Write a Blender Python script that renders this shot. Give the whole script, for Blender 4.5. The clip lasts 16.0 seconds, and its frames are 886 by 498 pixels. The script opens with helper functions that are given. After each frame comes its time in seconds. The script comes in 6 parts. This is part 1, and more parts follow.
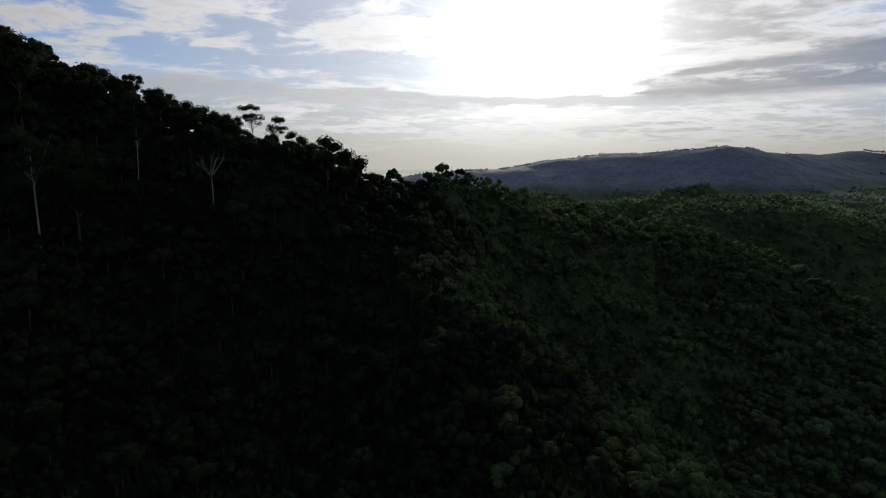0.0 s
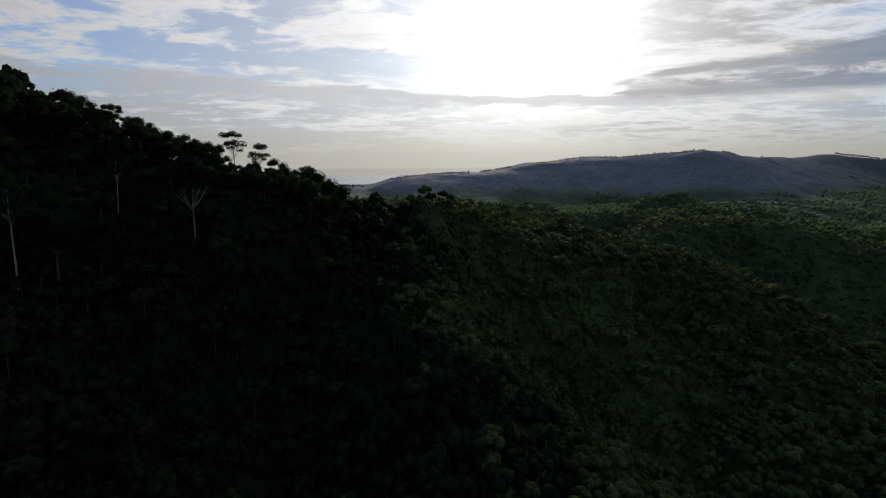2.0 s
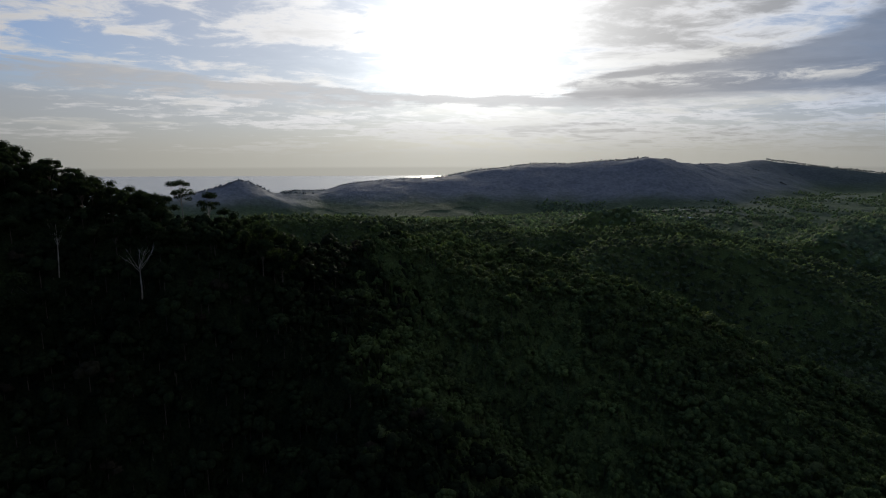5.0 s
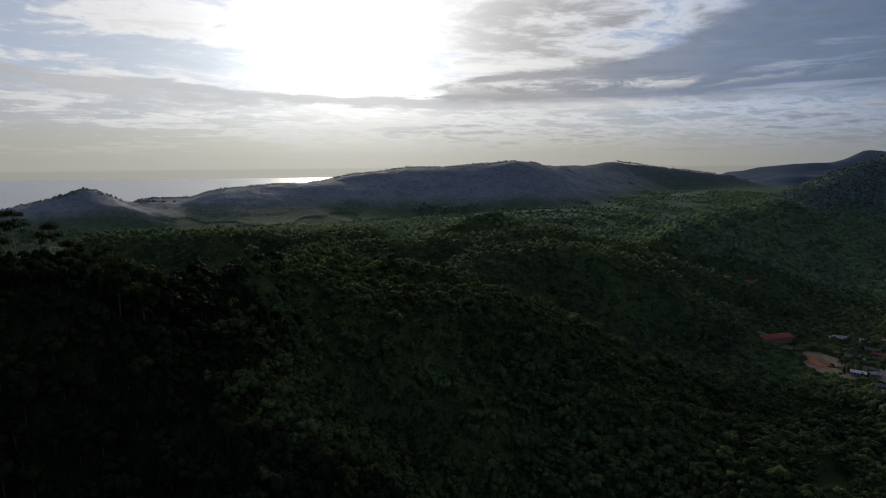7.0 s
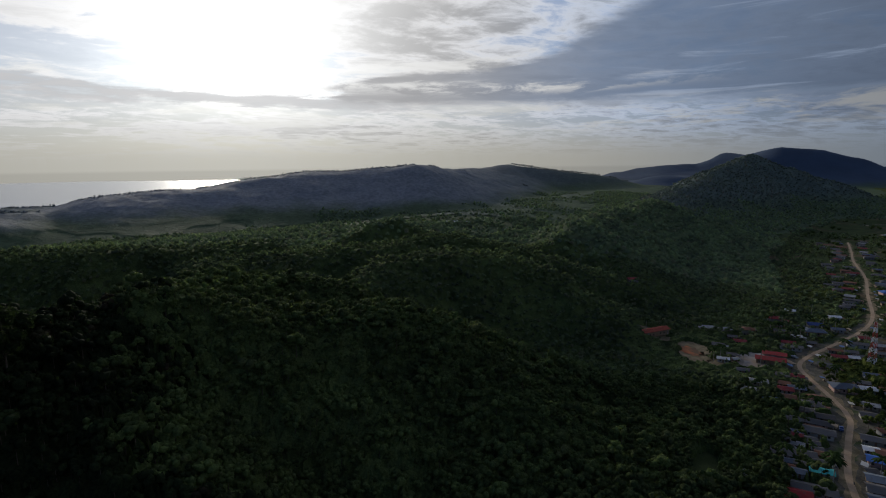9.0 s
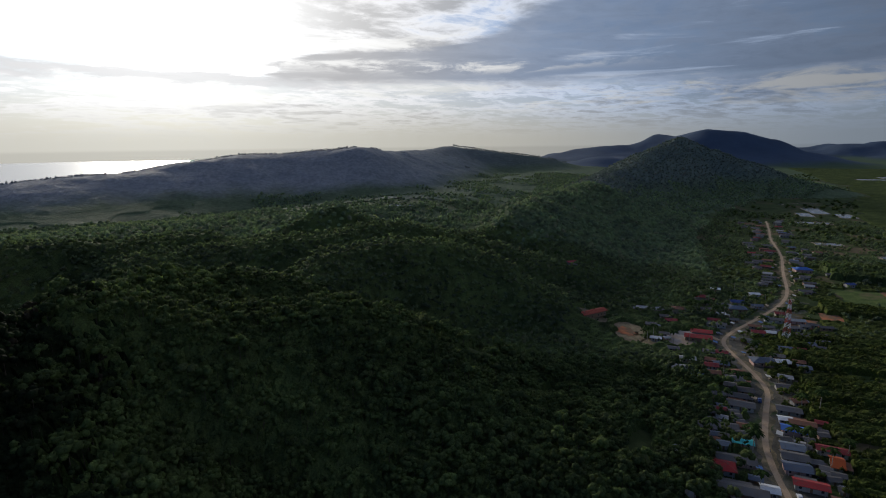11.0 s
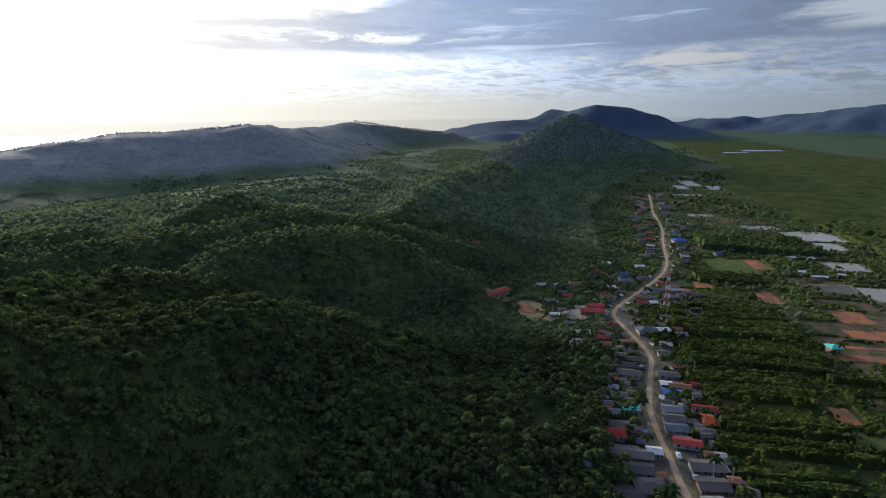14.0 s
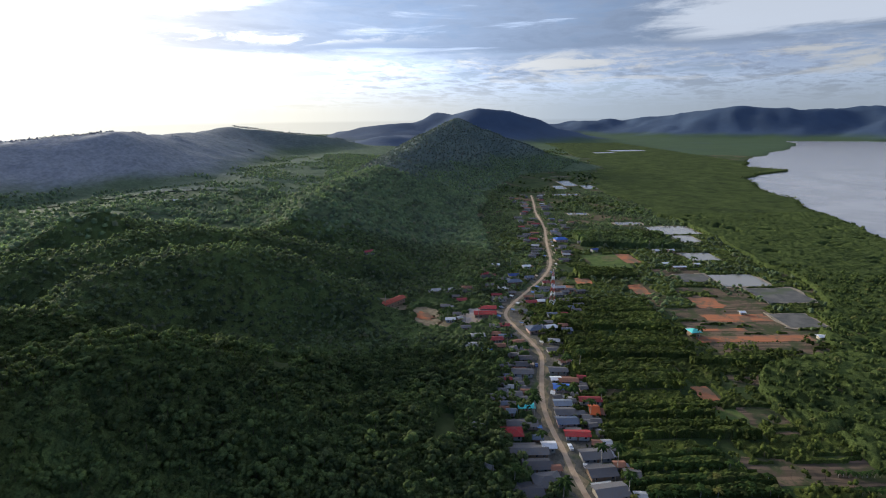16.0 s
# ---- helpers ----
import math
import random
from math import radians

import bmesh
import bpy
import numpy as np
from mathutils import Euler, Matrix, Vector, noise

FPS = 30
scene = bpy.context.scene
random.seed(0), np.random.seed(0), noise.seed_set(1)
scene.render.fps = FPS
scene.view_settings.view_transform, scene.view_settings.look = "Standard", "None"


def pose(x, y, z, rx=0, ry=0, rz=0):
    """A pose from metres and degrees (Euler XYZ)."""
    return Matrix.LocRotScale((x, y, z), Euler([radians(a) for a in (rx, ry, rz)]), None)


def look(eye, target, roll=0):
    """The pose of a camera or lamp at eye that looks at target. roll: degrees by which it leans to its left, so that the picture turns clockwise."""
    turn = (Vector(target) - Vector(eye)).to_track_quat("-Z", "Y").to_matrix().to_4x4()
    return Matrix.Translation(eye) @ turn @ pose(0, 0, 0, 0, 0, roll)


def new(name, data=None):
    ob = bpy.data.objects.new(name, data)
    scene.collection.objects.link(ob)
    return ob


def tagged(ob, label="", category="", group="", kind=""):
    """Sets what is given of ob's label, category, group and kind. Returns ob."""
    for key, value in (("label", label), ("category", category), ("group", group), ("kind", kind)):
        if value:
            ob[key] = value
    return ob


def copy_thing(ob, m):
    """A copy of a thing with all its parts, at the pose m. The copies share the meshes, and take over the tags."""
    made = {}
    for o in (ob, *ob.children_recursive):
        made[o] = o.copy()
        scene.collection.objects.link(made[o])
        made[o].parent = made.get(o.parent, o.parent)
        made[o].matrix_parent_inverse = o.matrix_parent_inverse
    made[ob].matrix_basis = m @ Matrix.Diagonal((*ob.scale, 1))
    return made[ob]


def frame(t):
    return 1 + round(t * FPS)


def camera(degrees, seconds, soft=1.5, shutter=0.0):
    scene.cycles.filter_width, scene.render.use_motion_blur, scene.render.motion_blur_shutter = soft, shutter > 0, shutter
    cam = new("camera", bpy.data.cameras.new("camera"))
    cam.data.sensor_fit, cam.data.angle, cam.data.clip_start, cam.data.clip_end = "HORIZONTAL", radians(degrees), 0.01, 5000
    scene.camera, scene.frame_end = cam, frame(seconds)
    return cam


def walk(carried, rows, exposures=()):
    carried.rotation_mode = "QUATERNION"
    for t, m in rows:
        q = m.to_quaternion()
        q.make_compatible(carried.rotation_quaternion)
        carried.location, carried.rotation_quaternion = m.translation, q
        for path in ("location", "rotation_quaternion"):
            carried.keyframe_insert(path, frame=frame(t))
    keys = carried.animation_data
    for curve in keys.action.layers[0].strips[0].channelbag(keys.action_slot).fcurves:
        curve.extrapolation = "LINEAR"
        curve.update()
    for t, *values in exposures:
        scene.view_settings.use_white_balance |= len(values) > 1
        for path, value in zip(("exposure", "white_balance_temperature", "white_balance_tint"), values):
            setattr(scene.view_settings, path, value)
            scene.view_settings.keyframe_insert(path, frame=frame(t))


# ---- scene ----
# ---- camera ----
cam = camera(78.8, 16.0, 1.1)
METRES, EYE, TILT, LEAN, TURN = 60.0, 97.0, -8.9, 0.6, 0.0
ROWS = [
    (0.0, 0.0, 0.0, 0.0, 0.0, 0.0, 0.0),
    (0.5, -0.0009, -0.0029, 0.0245, -0.79, -0.02, 0.11),
    (1.0, -0.0023, -0.0067, 0.0525, -1.21, -0.04, 0.14),
    (1.5, -0.0035, -0.0144, 0.0982, -1.58, -0.11, 0.13),
    (2.0, -0.0051, -0.0231, 0.1547, -1.92, -0.15, 0.1),
    (2.5, -0.0061, -0.0314, 0.204, -2.15, -0.2, 0.07),
    (3.0, -0.0077, -0.0432, 0.2595, -2.31, -0.24, 0.01),
    (5.5, -0.0088, -0.0747, 0.4452, -10.04, -0.3, 1.22),
    (6.0, -0.0081, -0.0762, 0.4725, -13.77, -0.35, 1.89),
    (6.5, -0.0099, -0.0817, 0.4983, -16.44, -0.42, 2.36),
    (7.0, -0.0099, -0.0846, 0.5252, -19.67, -0.54, 2.92),
    (7.5, -0.0108, -0.0898, 0.5492, -21.76, -0.64, 3.26),
    (8.0, -0.0108, -0.0944, 0.5777, -24.8, -0.78, 3.76),
    (8.5, -0.0103, -0.0985, 0.6018, -27.34, -0.92, 4.16),
    (9.0, -0.0098, -0.1022, 0.6289, -30.07, -1.1, 4.6),
    (11.5, -0.0194, -0.1101, 0.7544, -36.62, -4.45, 5.41),
    (12.0, -0.0198, -0.1168, 0.781, -36.84, -5.6, 5.41),
    (12.5, -0.0204, -0.1209, 0.8082, -37.92, -6.6, 5.52),
    (13.0, -0.0195, -0.1254, 0.8363, -39.67, -6.87, 5.73),
    (13.5, -0.0188, -0.1308, 0.8613, -42.41, -7.1, 6.11),
    (14.0, -0.0198, -0.1316, 0.8869, -46.29, -7.45, 6.61),
    (14.5, -0.0223, -0.134, 0.9143, -50.04, -7.82, 7.08),
    (15.0, -0.0212, -0.1369, 0.9387, -53.13, -8.15, 7.44),
    (15.5, -0.0212, -0.1373, 0.9622, -55.65, -8.42, 7.69),
    (16.0, -0.0251, -0.1381, 0.9875, -58.03, -8.7, 7.92),
]
walk(cam, [(t, pose(0, 0, EYE, TILT, LEAN, TURN) @ pose(METRES * x, METRES * y, METRES * z, 90 + pitch, roll, yaw)) for t, x, y, z, yaw, pitch, roll in ROWS],
     [(0.0, -0.85), (3.0, -0.9), (9.2, -1.0), (11.5, -0.5), (13.0, -0.15), (16.0, 0.52)])

# ---- world and sun ----
SUN_AZ, SUN_EL = radians(10.0), radians(14.0)
SUN_DIR = Vector((math.sin(SUN_AZ) * math.cos(SUN_EL), math.cos(SUN_AZ) * math.cos(SUN_EL), math.sin(SUN_EL)))


class Nodes:
    """A small writer for node trees."""

    def __init__(self, tree):
        self.tree = tree
        tree.nodes.clear()

    def add(self, kind, **props):
        n = self.tree.nodes.new(kind)
        for k, v in props.items():
            setattr(n, k, v)
        return n

    def link(self, a, b):
        self.tree.links.new(a, b)

    def put(self, value, socket):
        if isinstance(value, bpy.types.NodeSocket):
            self.link(value, socket)
        else:
            socket.default_value = value

    def math(self, op, a, b=0.0, c=None, clamp=False):
        n = self.add("ShaderNodeMath")
        n.operation, n.use_clamp = op, clamp
        self.put(a, n.inputs[0])
        self.put(b, n.inputs[1])
        if c is not None:
            self.put(c, n.inputs[2])
        return n.outputs[0]

    def ramp(self, x, lo, hi, a=0.0, b=1.0):
        n = self.add("ShaderNodeMapRange")
        n.interpolation_type = "SMOOTHSTEP"
        self.put(x, n.inputs[0])
        for i, v in enumerate((lo, hi, a, b)):
            self.put(v, n.inputs[1 + i])
        return n.outputs[0]

    def mix(self, f, a, b, blend="MIX"):
        n = self.add("ShaderNodeMix")
        n.data_type, n.blend_type = "RGBA", blend
        self.put(f, n.inputs[0])
        self.put(a, n.inputs[6])
        self.put(b, n.inputs[7])
        return n.outputs[2]

    def noise(self, vector, scale, detail=4.0, rough=0.55, distort=0.0):
        n = self.add("ShaderNodeTexNoise")
        if vector is not None:
            self.link(vector, n.inputs["Vector"])
        n.inputs["Scale"].default_value = scale
        n.inputs["Detail"].default_value = detail
        n.inputs["Roughness"].default_value = rough
        n.inputs["Distortion"].default_value = distort
        return n.outputs[0]

    def vec(self, x, y, z):
        n = self.add("ShaderNodeCombineXYZ")
        for i, v in enumerate((x, y, z)):
            self.put(v, n.inputs[i])
        return n.outputs[0]


def make_world():
    w = bpy.data.worlds.new("sky")
    scene.world = w
    w.use_nodes = True
    g = Nodes(w.node_tree)
    out = g.add("ShaderNodeOutputWorld")
    bg = g.add("ShaderNodeBackground")
    g.link(bg.outputs[0], out.inputs[0])
    tc = g.add("ShaderNodeTexCoord")
    sep = g.add("ShaderNodeSeparateXYZ")
    g.link(tc.outputs["Generated"], sep.inputs[0])
    x, y, z = sep.outputs
    zc = g.math("MAXIMUM", z, 0.012)
    sky = g.add("ShaderNodeTexSky")
    sky.sky_type, sky.sun_disc, sky.sun_elevation, sky.sun_rotation = "NISHITA", False, SUN_EL, SUN_AZ
    sky.air_density, sky.dust_density, sky.ozone_density = 1.0, 0.6, 1.5
    g.link(g.vec(x, y, zc), sky.inputs[0])
    dot = g.add("ShaderNodeVectorMath")
    dot.operation = "DOT_PRODUCT"
    g.link(tc.outputs["Generated"], dot.inputs[0])
    dot.inputs[1].default_value = SUN_DIR
    s = g.math("MAXIMUM", dot.outputs["Value"], 0.0)
    # az: angle to the right of the sun
    az = g.math("SUBTRACT", g.math("ARCTAN2", x, y), SUN_AZ)
    dim = g.math("ADD", g.math("MULTIPLY", g.math("POWER", s, 2.4), 0.72), 0.28)

    def bell(v, mid, half):
        q = g.math("DIVIDE", g.math("SUBTRACT", v, mid), half)
        return g.math("POWER", 2.718, g.math("MULTIPLY", g.math("MULTIPLY", q, q), -1.0))

    def lit(l, c):
        return g.mix(1.0, g.vec(l, l, l), (*c, 1) if isinstance(c, tuple) else c, "MULTIPLY")

    def times(p, *rest):
        for q in rest:
            p = g.math("MULTIPLY", p, q)
        return p

    # fleecy cloud seen in perspective, and long flat streaks low in the sky
    k = g.math("DIVIDE", 1.0, g.math("ADD", zc, 0.10))
    deck = g.vec(g.math("MULTIPLY", g.math("MULTIPLY", x, k), 0.8), g.math("MULTIPLY", y, k), 3.7)
    big = g.noise(deck, 0.7, 3.0, 0.5, 0.3)
    fine = g.noise(deck, 3.4, 8.0, 0.64, 0.35)
    streak = g.noise(g.vec(g.math("MULTIPLY", az, 3.2), g.math("MULTIPLY", z, 42.0), 1.3), 1.0, 7.0, 0.58, 0.5)
    fleece = g.noise(g.vec(g.math("MULTIPLY", az, 9.0), g.math("MULTIPLY", z, 46.0), 4.1), 1.0, 7.0, 0.66, 0.5)
    wob = g.math("SUBTRACT", g.math("ADD", g.math("MULTIPLY", fleece, 0.6), g.math("MULTIPLY", streak, 0.6)), 0.6)
    cool = g.mix(g.ramp(az, 0.30, 0.95), (1.0, 1.0, 1.02, 1), (0.74, 0.93, 1.28, 1))

    # clear sky, paler towards the sun
    blue = g.mix(1.0, sky.outputs[0], (0.85, 1.15, 1.75, 1), "MULTIPLY")
    both = g.mix(g.math("MAXIMUM", g.ramp(s, 0.60, 0.97, 0.12, 0.75), g.ramp(z, 0.09, 0.17, 0.88, 0.0)), blue, lit(times(7.6, dim), cool))
    # high fleece: white at its thin edges, grey where it is thick
    n = g.math("ADD", g.math("ADD", g.math("MULTIPLY", fine, 0.62), g.math("MULTIPLY", big, 0.42)), g.ramp(az, -0.7, 0.35, -0.01, 0.10))
    n = g.math("ADD", n, g.math("MULTIPLY", bell(z, 0.235, 0.055), 0.05))
    body = g.ramp(n, 0.53, 0.64)
    heavy = g.math("MULTIPLY", g.ramp(n, 0.60, 0.74), g.ramp(az, -0.3, 0.5, 0.35, 1.0))
    fleece_l = g.math("MULTIPLY", g.math("ADD", 12.5, g.math("MULTIPLY", heavy, -6.4)), dim)
    both = g.mix(body, both, lit(fleece_l, cool))
    # a long grey bank that climbs to the left, its upper rim bright
    mid = g.math("ADD", 0.107, g.math("MULTIPLY", g.math("MINIMUM", az, 0.0), -0.040))
    lift = g.math("SUBTRACT", g.math("SUBTRACT", z, mid), g.math("MULTIPLY", wob, 0.075))
    bank = times(g.ramp(lift, -0.024, -0.004), g.ramp(lift, 0.019, 0.008), g.ramp(fine, 0.36, 0.52, 0.55, 1.0))
    rim = times(bell(lift, 0.021, 0.008), g.ramp(fleece, 0.42, 0.60), g.ramp(az, 0.9, 0.5))
    # the heavier mass to the right of the sun, breaking up further on
    left_edge = g.ramp(g.math("ADD", az, g.math("MULTIPLY", wob, 0.5)), 0.10, 0.22)
    top_z = g.math("ADD", g.ramp(az, 0.12, 0.30, 0.140, 0.166), g.ramp(az, 0.42, 0.95, 0.0, 0.22))
    under = g.math("SUBTRACT", g.math("SUBTRACT", top_z, z), g.math("MULTIPLY", wob, 0.055))
    mass = times(left_edge, g.ramp(g.math("DIVIDE", under, g.ramp(az, 0.4, 0.8, 1.0, 4.0)), 0.0, 0.014), g.ramp(g.math("SUBTRACT", z, g.math("MULTIPLY", wob, 0.03)), 0.098, 0.112))
    mass_rim = times(left_edge, bell(under, -0.006, 0.011), g.ramp(fleece, 0.38, 0.58), g.ramp(az, 0.62, 0.40))
    breaks = times(g.ramp(streak, 0.56, 0.68), g.ramp(az, 0.55, 0.85))
    shut = g.math("MAXIMUM", bank, mass)
    both = g.mix(g.math("MULTIPLY", bank, 0.8), both, lit(times(g.ramp(s, 0.86, 0.99, 8.4, 8.8), dim), cool))
    mass_l = times(g.math("ADD", g.ramp(az, 0.15, 0.75, 6.3, 5.0), g.math("MULTIPLY", wob, 3.0)), dim)
    both = g.mix(g.math("MULTIPLY", mass, 0.92), both, lit(mass_l, g.mix(g.ramp(az, 0.25, 0.75), (1.0, 1.0, 1.03, 1), (0.66, 0.88, 1.30, 1))))
    both = g.mix(times(breaks, 0.75), both, lit(times(10.5, dim), cool))
    both = g.mix(g.math("MULTIPLY", g.math("MAXIMUM", rim, mass_rim), 0.85), both, lit(times(12.5, dim), (1.0, 1.0, 0.99)))
    # a pale gap high in the east, and a slate band under it
    gap = times(g.ramp(g.math("ADD", az, g.math("MULTIPLY", wob, 0.4)), 1.16, 1.26), g.ramp(g.math("SUBTRACT", z, g.math("MULTIPLY", wob, 0.06)), 0.105, 0.125))
    both = g.mix(g.math("MULTIPLY", gap, 0.8), both, lit(3.9, (0.90, 1.0, 1.17)))
    slate = times(g.ramp(az, 0.72, 1.0), g.ramp(g.math("SUBTRACT", z, g.math("MULTIPLY", wob, 0.05)), 0.115, 0.095), g.ramp(z, 0.045, 0.075))
    both = g.mix(g.math("MULTIPLY", slate, 0.6), both, lit(1.75, (0.72, 0.93, 1.38)))
    # thin bright streaks below the bank
    thin = times(g.ramp(g.math("ADD", g.math("MULTIPLY", streak, 0.5), g.math("MULTIPLY", fleece, 0.5)), 0.49, 0.60), g.ramp(z, 0.040, 0.065), g.ramp(z, 0.115, 0.09))
    both = g.mix(g.math("MULTIPLY", thin, 0.65), both, lit(times(11.0, dim), (1.0, 1.0, 0.96)))
    # glare of the veiled sun, held back by the thick cloud
    glare = g.math("ADD", g.math("ADD", times(g.math("POWER", s, 260.0), 24.0), times(g.math("POWER", s, 60.0), 9.0)), times(g.math("POWER", s, 14.0), 2.0))
    # bright high cloud above and round the sun
    glare = g.math("ADD", glare, times(g.math("POWER", s, 5.0), g.ramp(z, 0.24, 0.42), 10.0))
    glare = times(glare, g.ramp(fine, 0.35, 0.62, 0.72, 1.15), g.ramp(shut, 0.0, 1.0, 1.0, 0.16), g.ramp(z, 0.05, 0.12, 0.30, 1.0))
    both = g.mix(1.0, both, g.vec(glare, glare, g.math("MULTIPLY", glare, 0.96)), "ADD")
    # pale haze along the horizon
    low = g.ramp(g.math("ADD", z, g.math("MULTIPLY", wob, 0.02)), 0.0, 0.085, 0.985, 0.0)
    haze_l = g.math("ADD", times(7.4, dim), times(g.math("POWER", s, 30.0), 2.8))
    haze = lit(haze_l, g.mix(g.ramp(s, 0.40, 0.86), (0.82, 0.97, 1.16, 1), (1.02, 1.0, 0.90, 1)))
    both = g.mix(low, both, haze)
    # far sea below the horizon
    sea = g.ramp(z, -0.012, -0.006, 0.86, 1.0)
    both = g.mix(1.0, both, g.vec(sea, sea, sea), "MULTIPLY")
    g.link(both, bg.inputs[0])
    bg.inputs[1].default_value = 0.13


make_world()
sun = new("sun", bpy.data.lights.new("sun", "SUN"))
sun.data.energy, sun.data.angle, sun.data.color = 5.0, radians(9.0), (1.0, 0.92, 0.78)
sun.matrix_world = look(SUN_DIR * 3000, (0, 0, 0))

# ---- materials ----


def material(name, rough=0.8, spec=0.2, metal=0.0):
    m = bpy.data.materials.new(name)
    m.use_nodes = True
    g = Nodes(m.node_tree)
    out = g.add("ShaderNodeOutputMaterial")
    p = g.add("ShaderNodeBsdfPrincipled")
    p.inputs["Roughness"].default_value = rough
    p.inputs["Specular IOR Level"].default_value = spec
    p.inputs["Metallic"].default_value = metal
    g.link(p.outputs[0], out.inputs[0])
    return m, g, p, out


def place(g):
    return g.add("ShaderNodeNewGeometry").outputs["Position"]


def bump(g, p, height, strength=0.5, distance=0.1):
    b = g.add("ShaderNodeBump")
    b.inputs["Strength"].default_value = strength
    b.inputs["Distance"].default_value = distance
    g.link(height, b.inputs["Height"])
    g.link(b.outputs[0], p.inputs["Normal"])


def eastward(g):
    """From the west range's painted-in pale haze to the darker east hill."""
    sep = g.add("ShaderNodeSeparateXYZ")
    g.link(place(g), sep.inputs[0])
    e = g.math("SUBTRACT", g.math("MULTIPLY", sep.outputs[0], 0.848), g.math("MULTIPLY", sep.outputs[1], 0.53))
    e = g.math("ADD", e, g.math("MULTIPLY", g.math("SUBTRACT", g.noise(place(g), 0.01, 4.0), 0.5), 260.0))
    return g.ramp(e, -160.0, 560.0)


def leafy(name, dark, light, odd, through_light=0.35, vary=0.62, speck=0.30, east=None, grain=1.3):
    """Leaves: a tone for each tree, a tone for each leaf, and light that passes through."""
    m, g, p, out = material(name, 0.8, 0.03)
    attr = g.add("ShaderNodeAttribute")
    attr.attribute_name = "tone"
    tone = attr.outputs["Fac"]
    each = g.add("ShaderNodeNewGeometry").outputs["Random Per Island"]
    patch = g.noise(place(g), 0.022, 3.0)
    f = g.math("ADD", g.math("MULTIPLY", tone, vary), g.math("MULTIPLY", each, speck))
    f = g.math("ADD", f, g.math("MULTIPLY", g.math("SUBTRACT", patch, 0.5), 1.4), clamp=True)
    c = g.mix(f, (*dark, 1), (*light, 1))
    c = g.mix(g.ramp(tone, 0.90, 0.97), c, (*odd, 1))
    if east:
        c = g.mix(eastward(g), c, g.mix(f, (*east[0], 1), (*east[1], 1)))
        # grass and young groves on the valley floor
        sep = g.add("ShaderNodeSeparateXYZ")
        g.link(place(g), sep.inputs[0])
        rise = g.math("ADD", sep.outputs[2], g.math("MULTIPLY", g.math("SUBTRACT", g.noise(place(g), 0.009, 5.0, 0.6), 0.5), 46.0))
        c = g.mix(g.ramp(rise, 32.0, 64.0), g.mix(patch, (0.040, 0.060, 0.036, 1), (0.085, 0.115, 0.066, 1)), c)
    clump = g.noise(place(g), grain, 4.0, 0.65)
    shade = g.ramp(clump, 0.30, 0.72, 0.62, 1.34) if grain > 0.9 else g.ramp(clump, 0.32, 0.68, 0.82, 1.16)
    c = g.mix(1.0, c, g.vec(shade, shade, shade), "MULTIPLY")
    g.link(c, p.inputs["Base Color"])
    bump(g, p, clump, 0.8 if grain > 0.9 else 0.35, 0.9 / grain)
    t = g.add("ShaderNodeBsdfTranslucent")
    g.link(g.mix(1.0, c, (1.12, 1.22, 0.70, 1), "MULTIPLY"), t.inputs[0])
    mx = g.add("ShaderNodeMixShader")
    mx.inputs[0].default_value = through_light
    g.link(p.outputs[0], mx.inputs[1]); g.link(t.outputs[0], mx.inputs[2]); g.link(mx.outputs[0], out.inputs[0])
    return m


def mottled(name, a, b, scale=0.5, rough=0.85, spec=0.2, fine=6.0, relief=0.4, metal=0.0, c=None):
    """Two colours in patches with grain over them."""
    m, g, p, out = material(name, rough, spec, metal)
    pos = place(g)
    f = g.math("ADD", g.math("MULTIPLY", g.noise(pos, scale, 5.0, 0.6, 0.3), 0.7), g.math("MULTIPLY", g.noise(pos, fine, 3.0), 0.3))
    col = g.mix(g.ramp(f, 0.36, 0.64), (*a, 1), (*b, 1))
    if c:
        col = g.mix(g.ramp(g.noise(pos, scale * 0.37, 4.0, 0.6, 0.5), 0.52, 0.66), col, (*c, 1))
    g.link(col, p.inputs["Base Color"])
    bump(g, p, g.noise(pos, fine, 4.0), relief, 0.08)
    return m


def roofing(name, colour, wear=(0.085, 0.068, 0.060), rough=0.85, worn=0.7):
    """Corrugated sheet with faded streaks and rust; each roof a little different."""
    m, g, p, out = material(name, rough, 0.15)
    tc = g.add("ShaderNodeTexCoord").outputs["Object"]
    oi = g.add("ShaderNodeObjectInfo").outputs["Random"]
    wv = g.add("ShaderNodeTexWave")
    wv.wave_type, wv.bands_direction = "BANDS", "X"
    g.link(tc, wv.inputs["Vector"])
    wv.inputs["Scale"].default_value = 1.6
    pos = place(g)
    streak = g.noise(pos, 0.6, 5.0, 0.65, 0.5)
    c = g.mix(g.math("MULTIPLY", g.ramp(streak, 0.48, 0.70), worn), (*colour, 1), (*wear, 1))
    c = g.mix(g.math("MULTIPLY", oi, 0.35), c, g.mix(1.0, c, (1.5, 1.5, 1.5, 1), "MULTIPLY"))
    g.link(c, p.inputs["Base Color"])
    bump(g, p, wv.outputs[0], 0.6, 0.05)
    return m


def plain(name, colour, rough=0.7, spec=0.25, metal=0.0):
    return mottled(name, tuple(x * 0.86 for x in colour), colour, 0.8, rough, spec, 9.0, 0.2, metal)


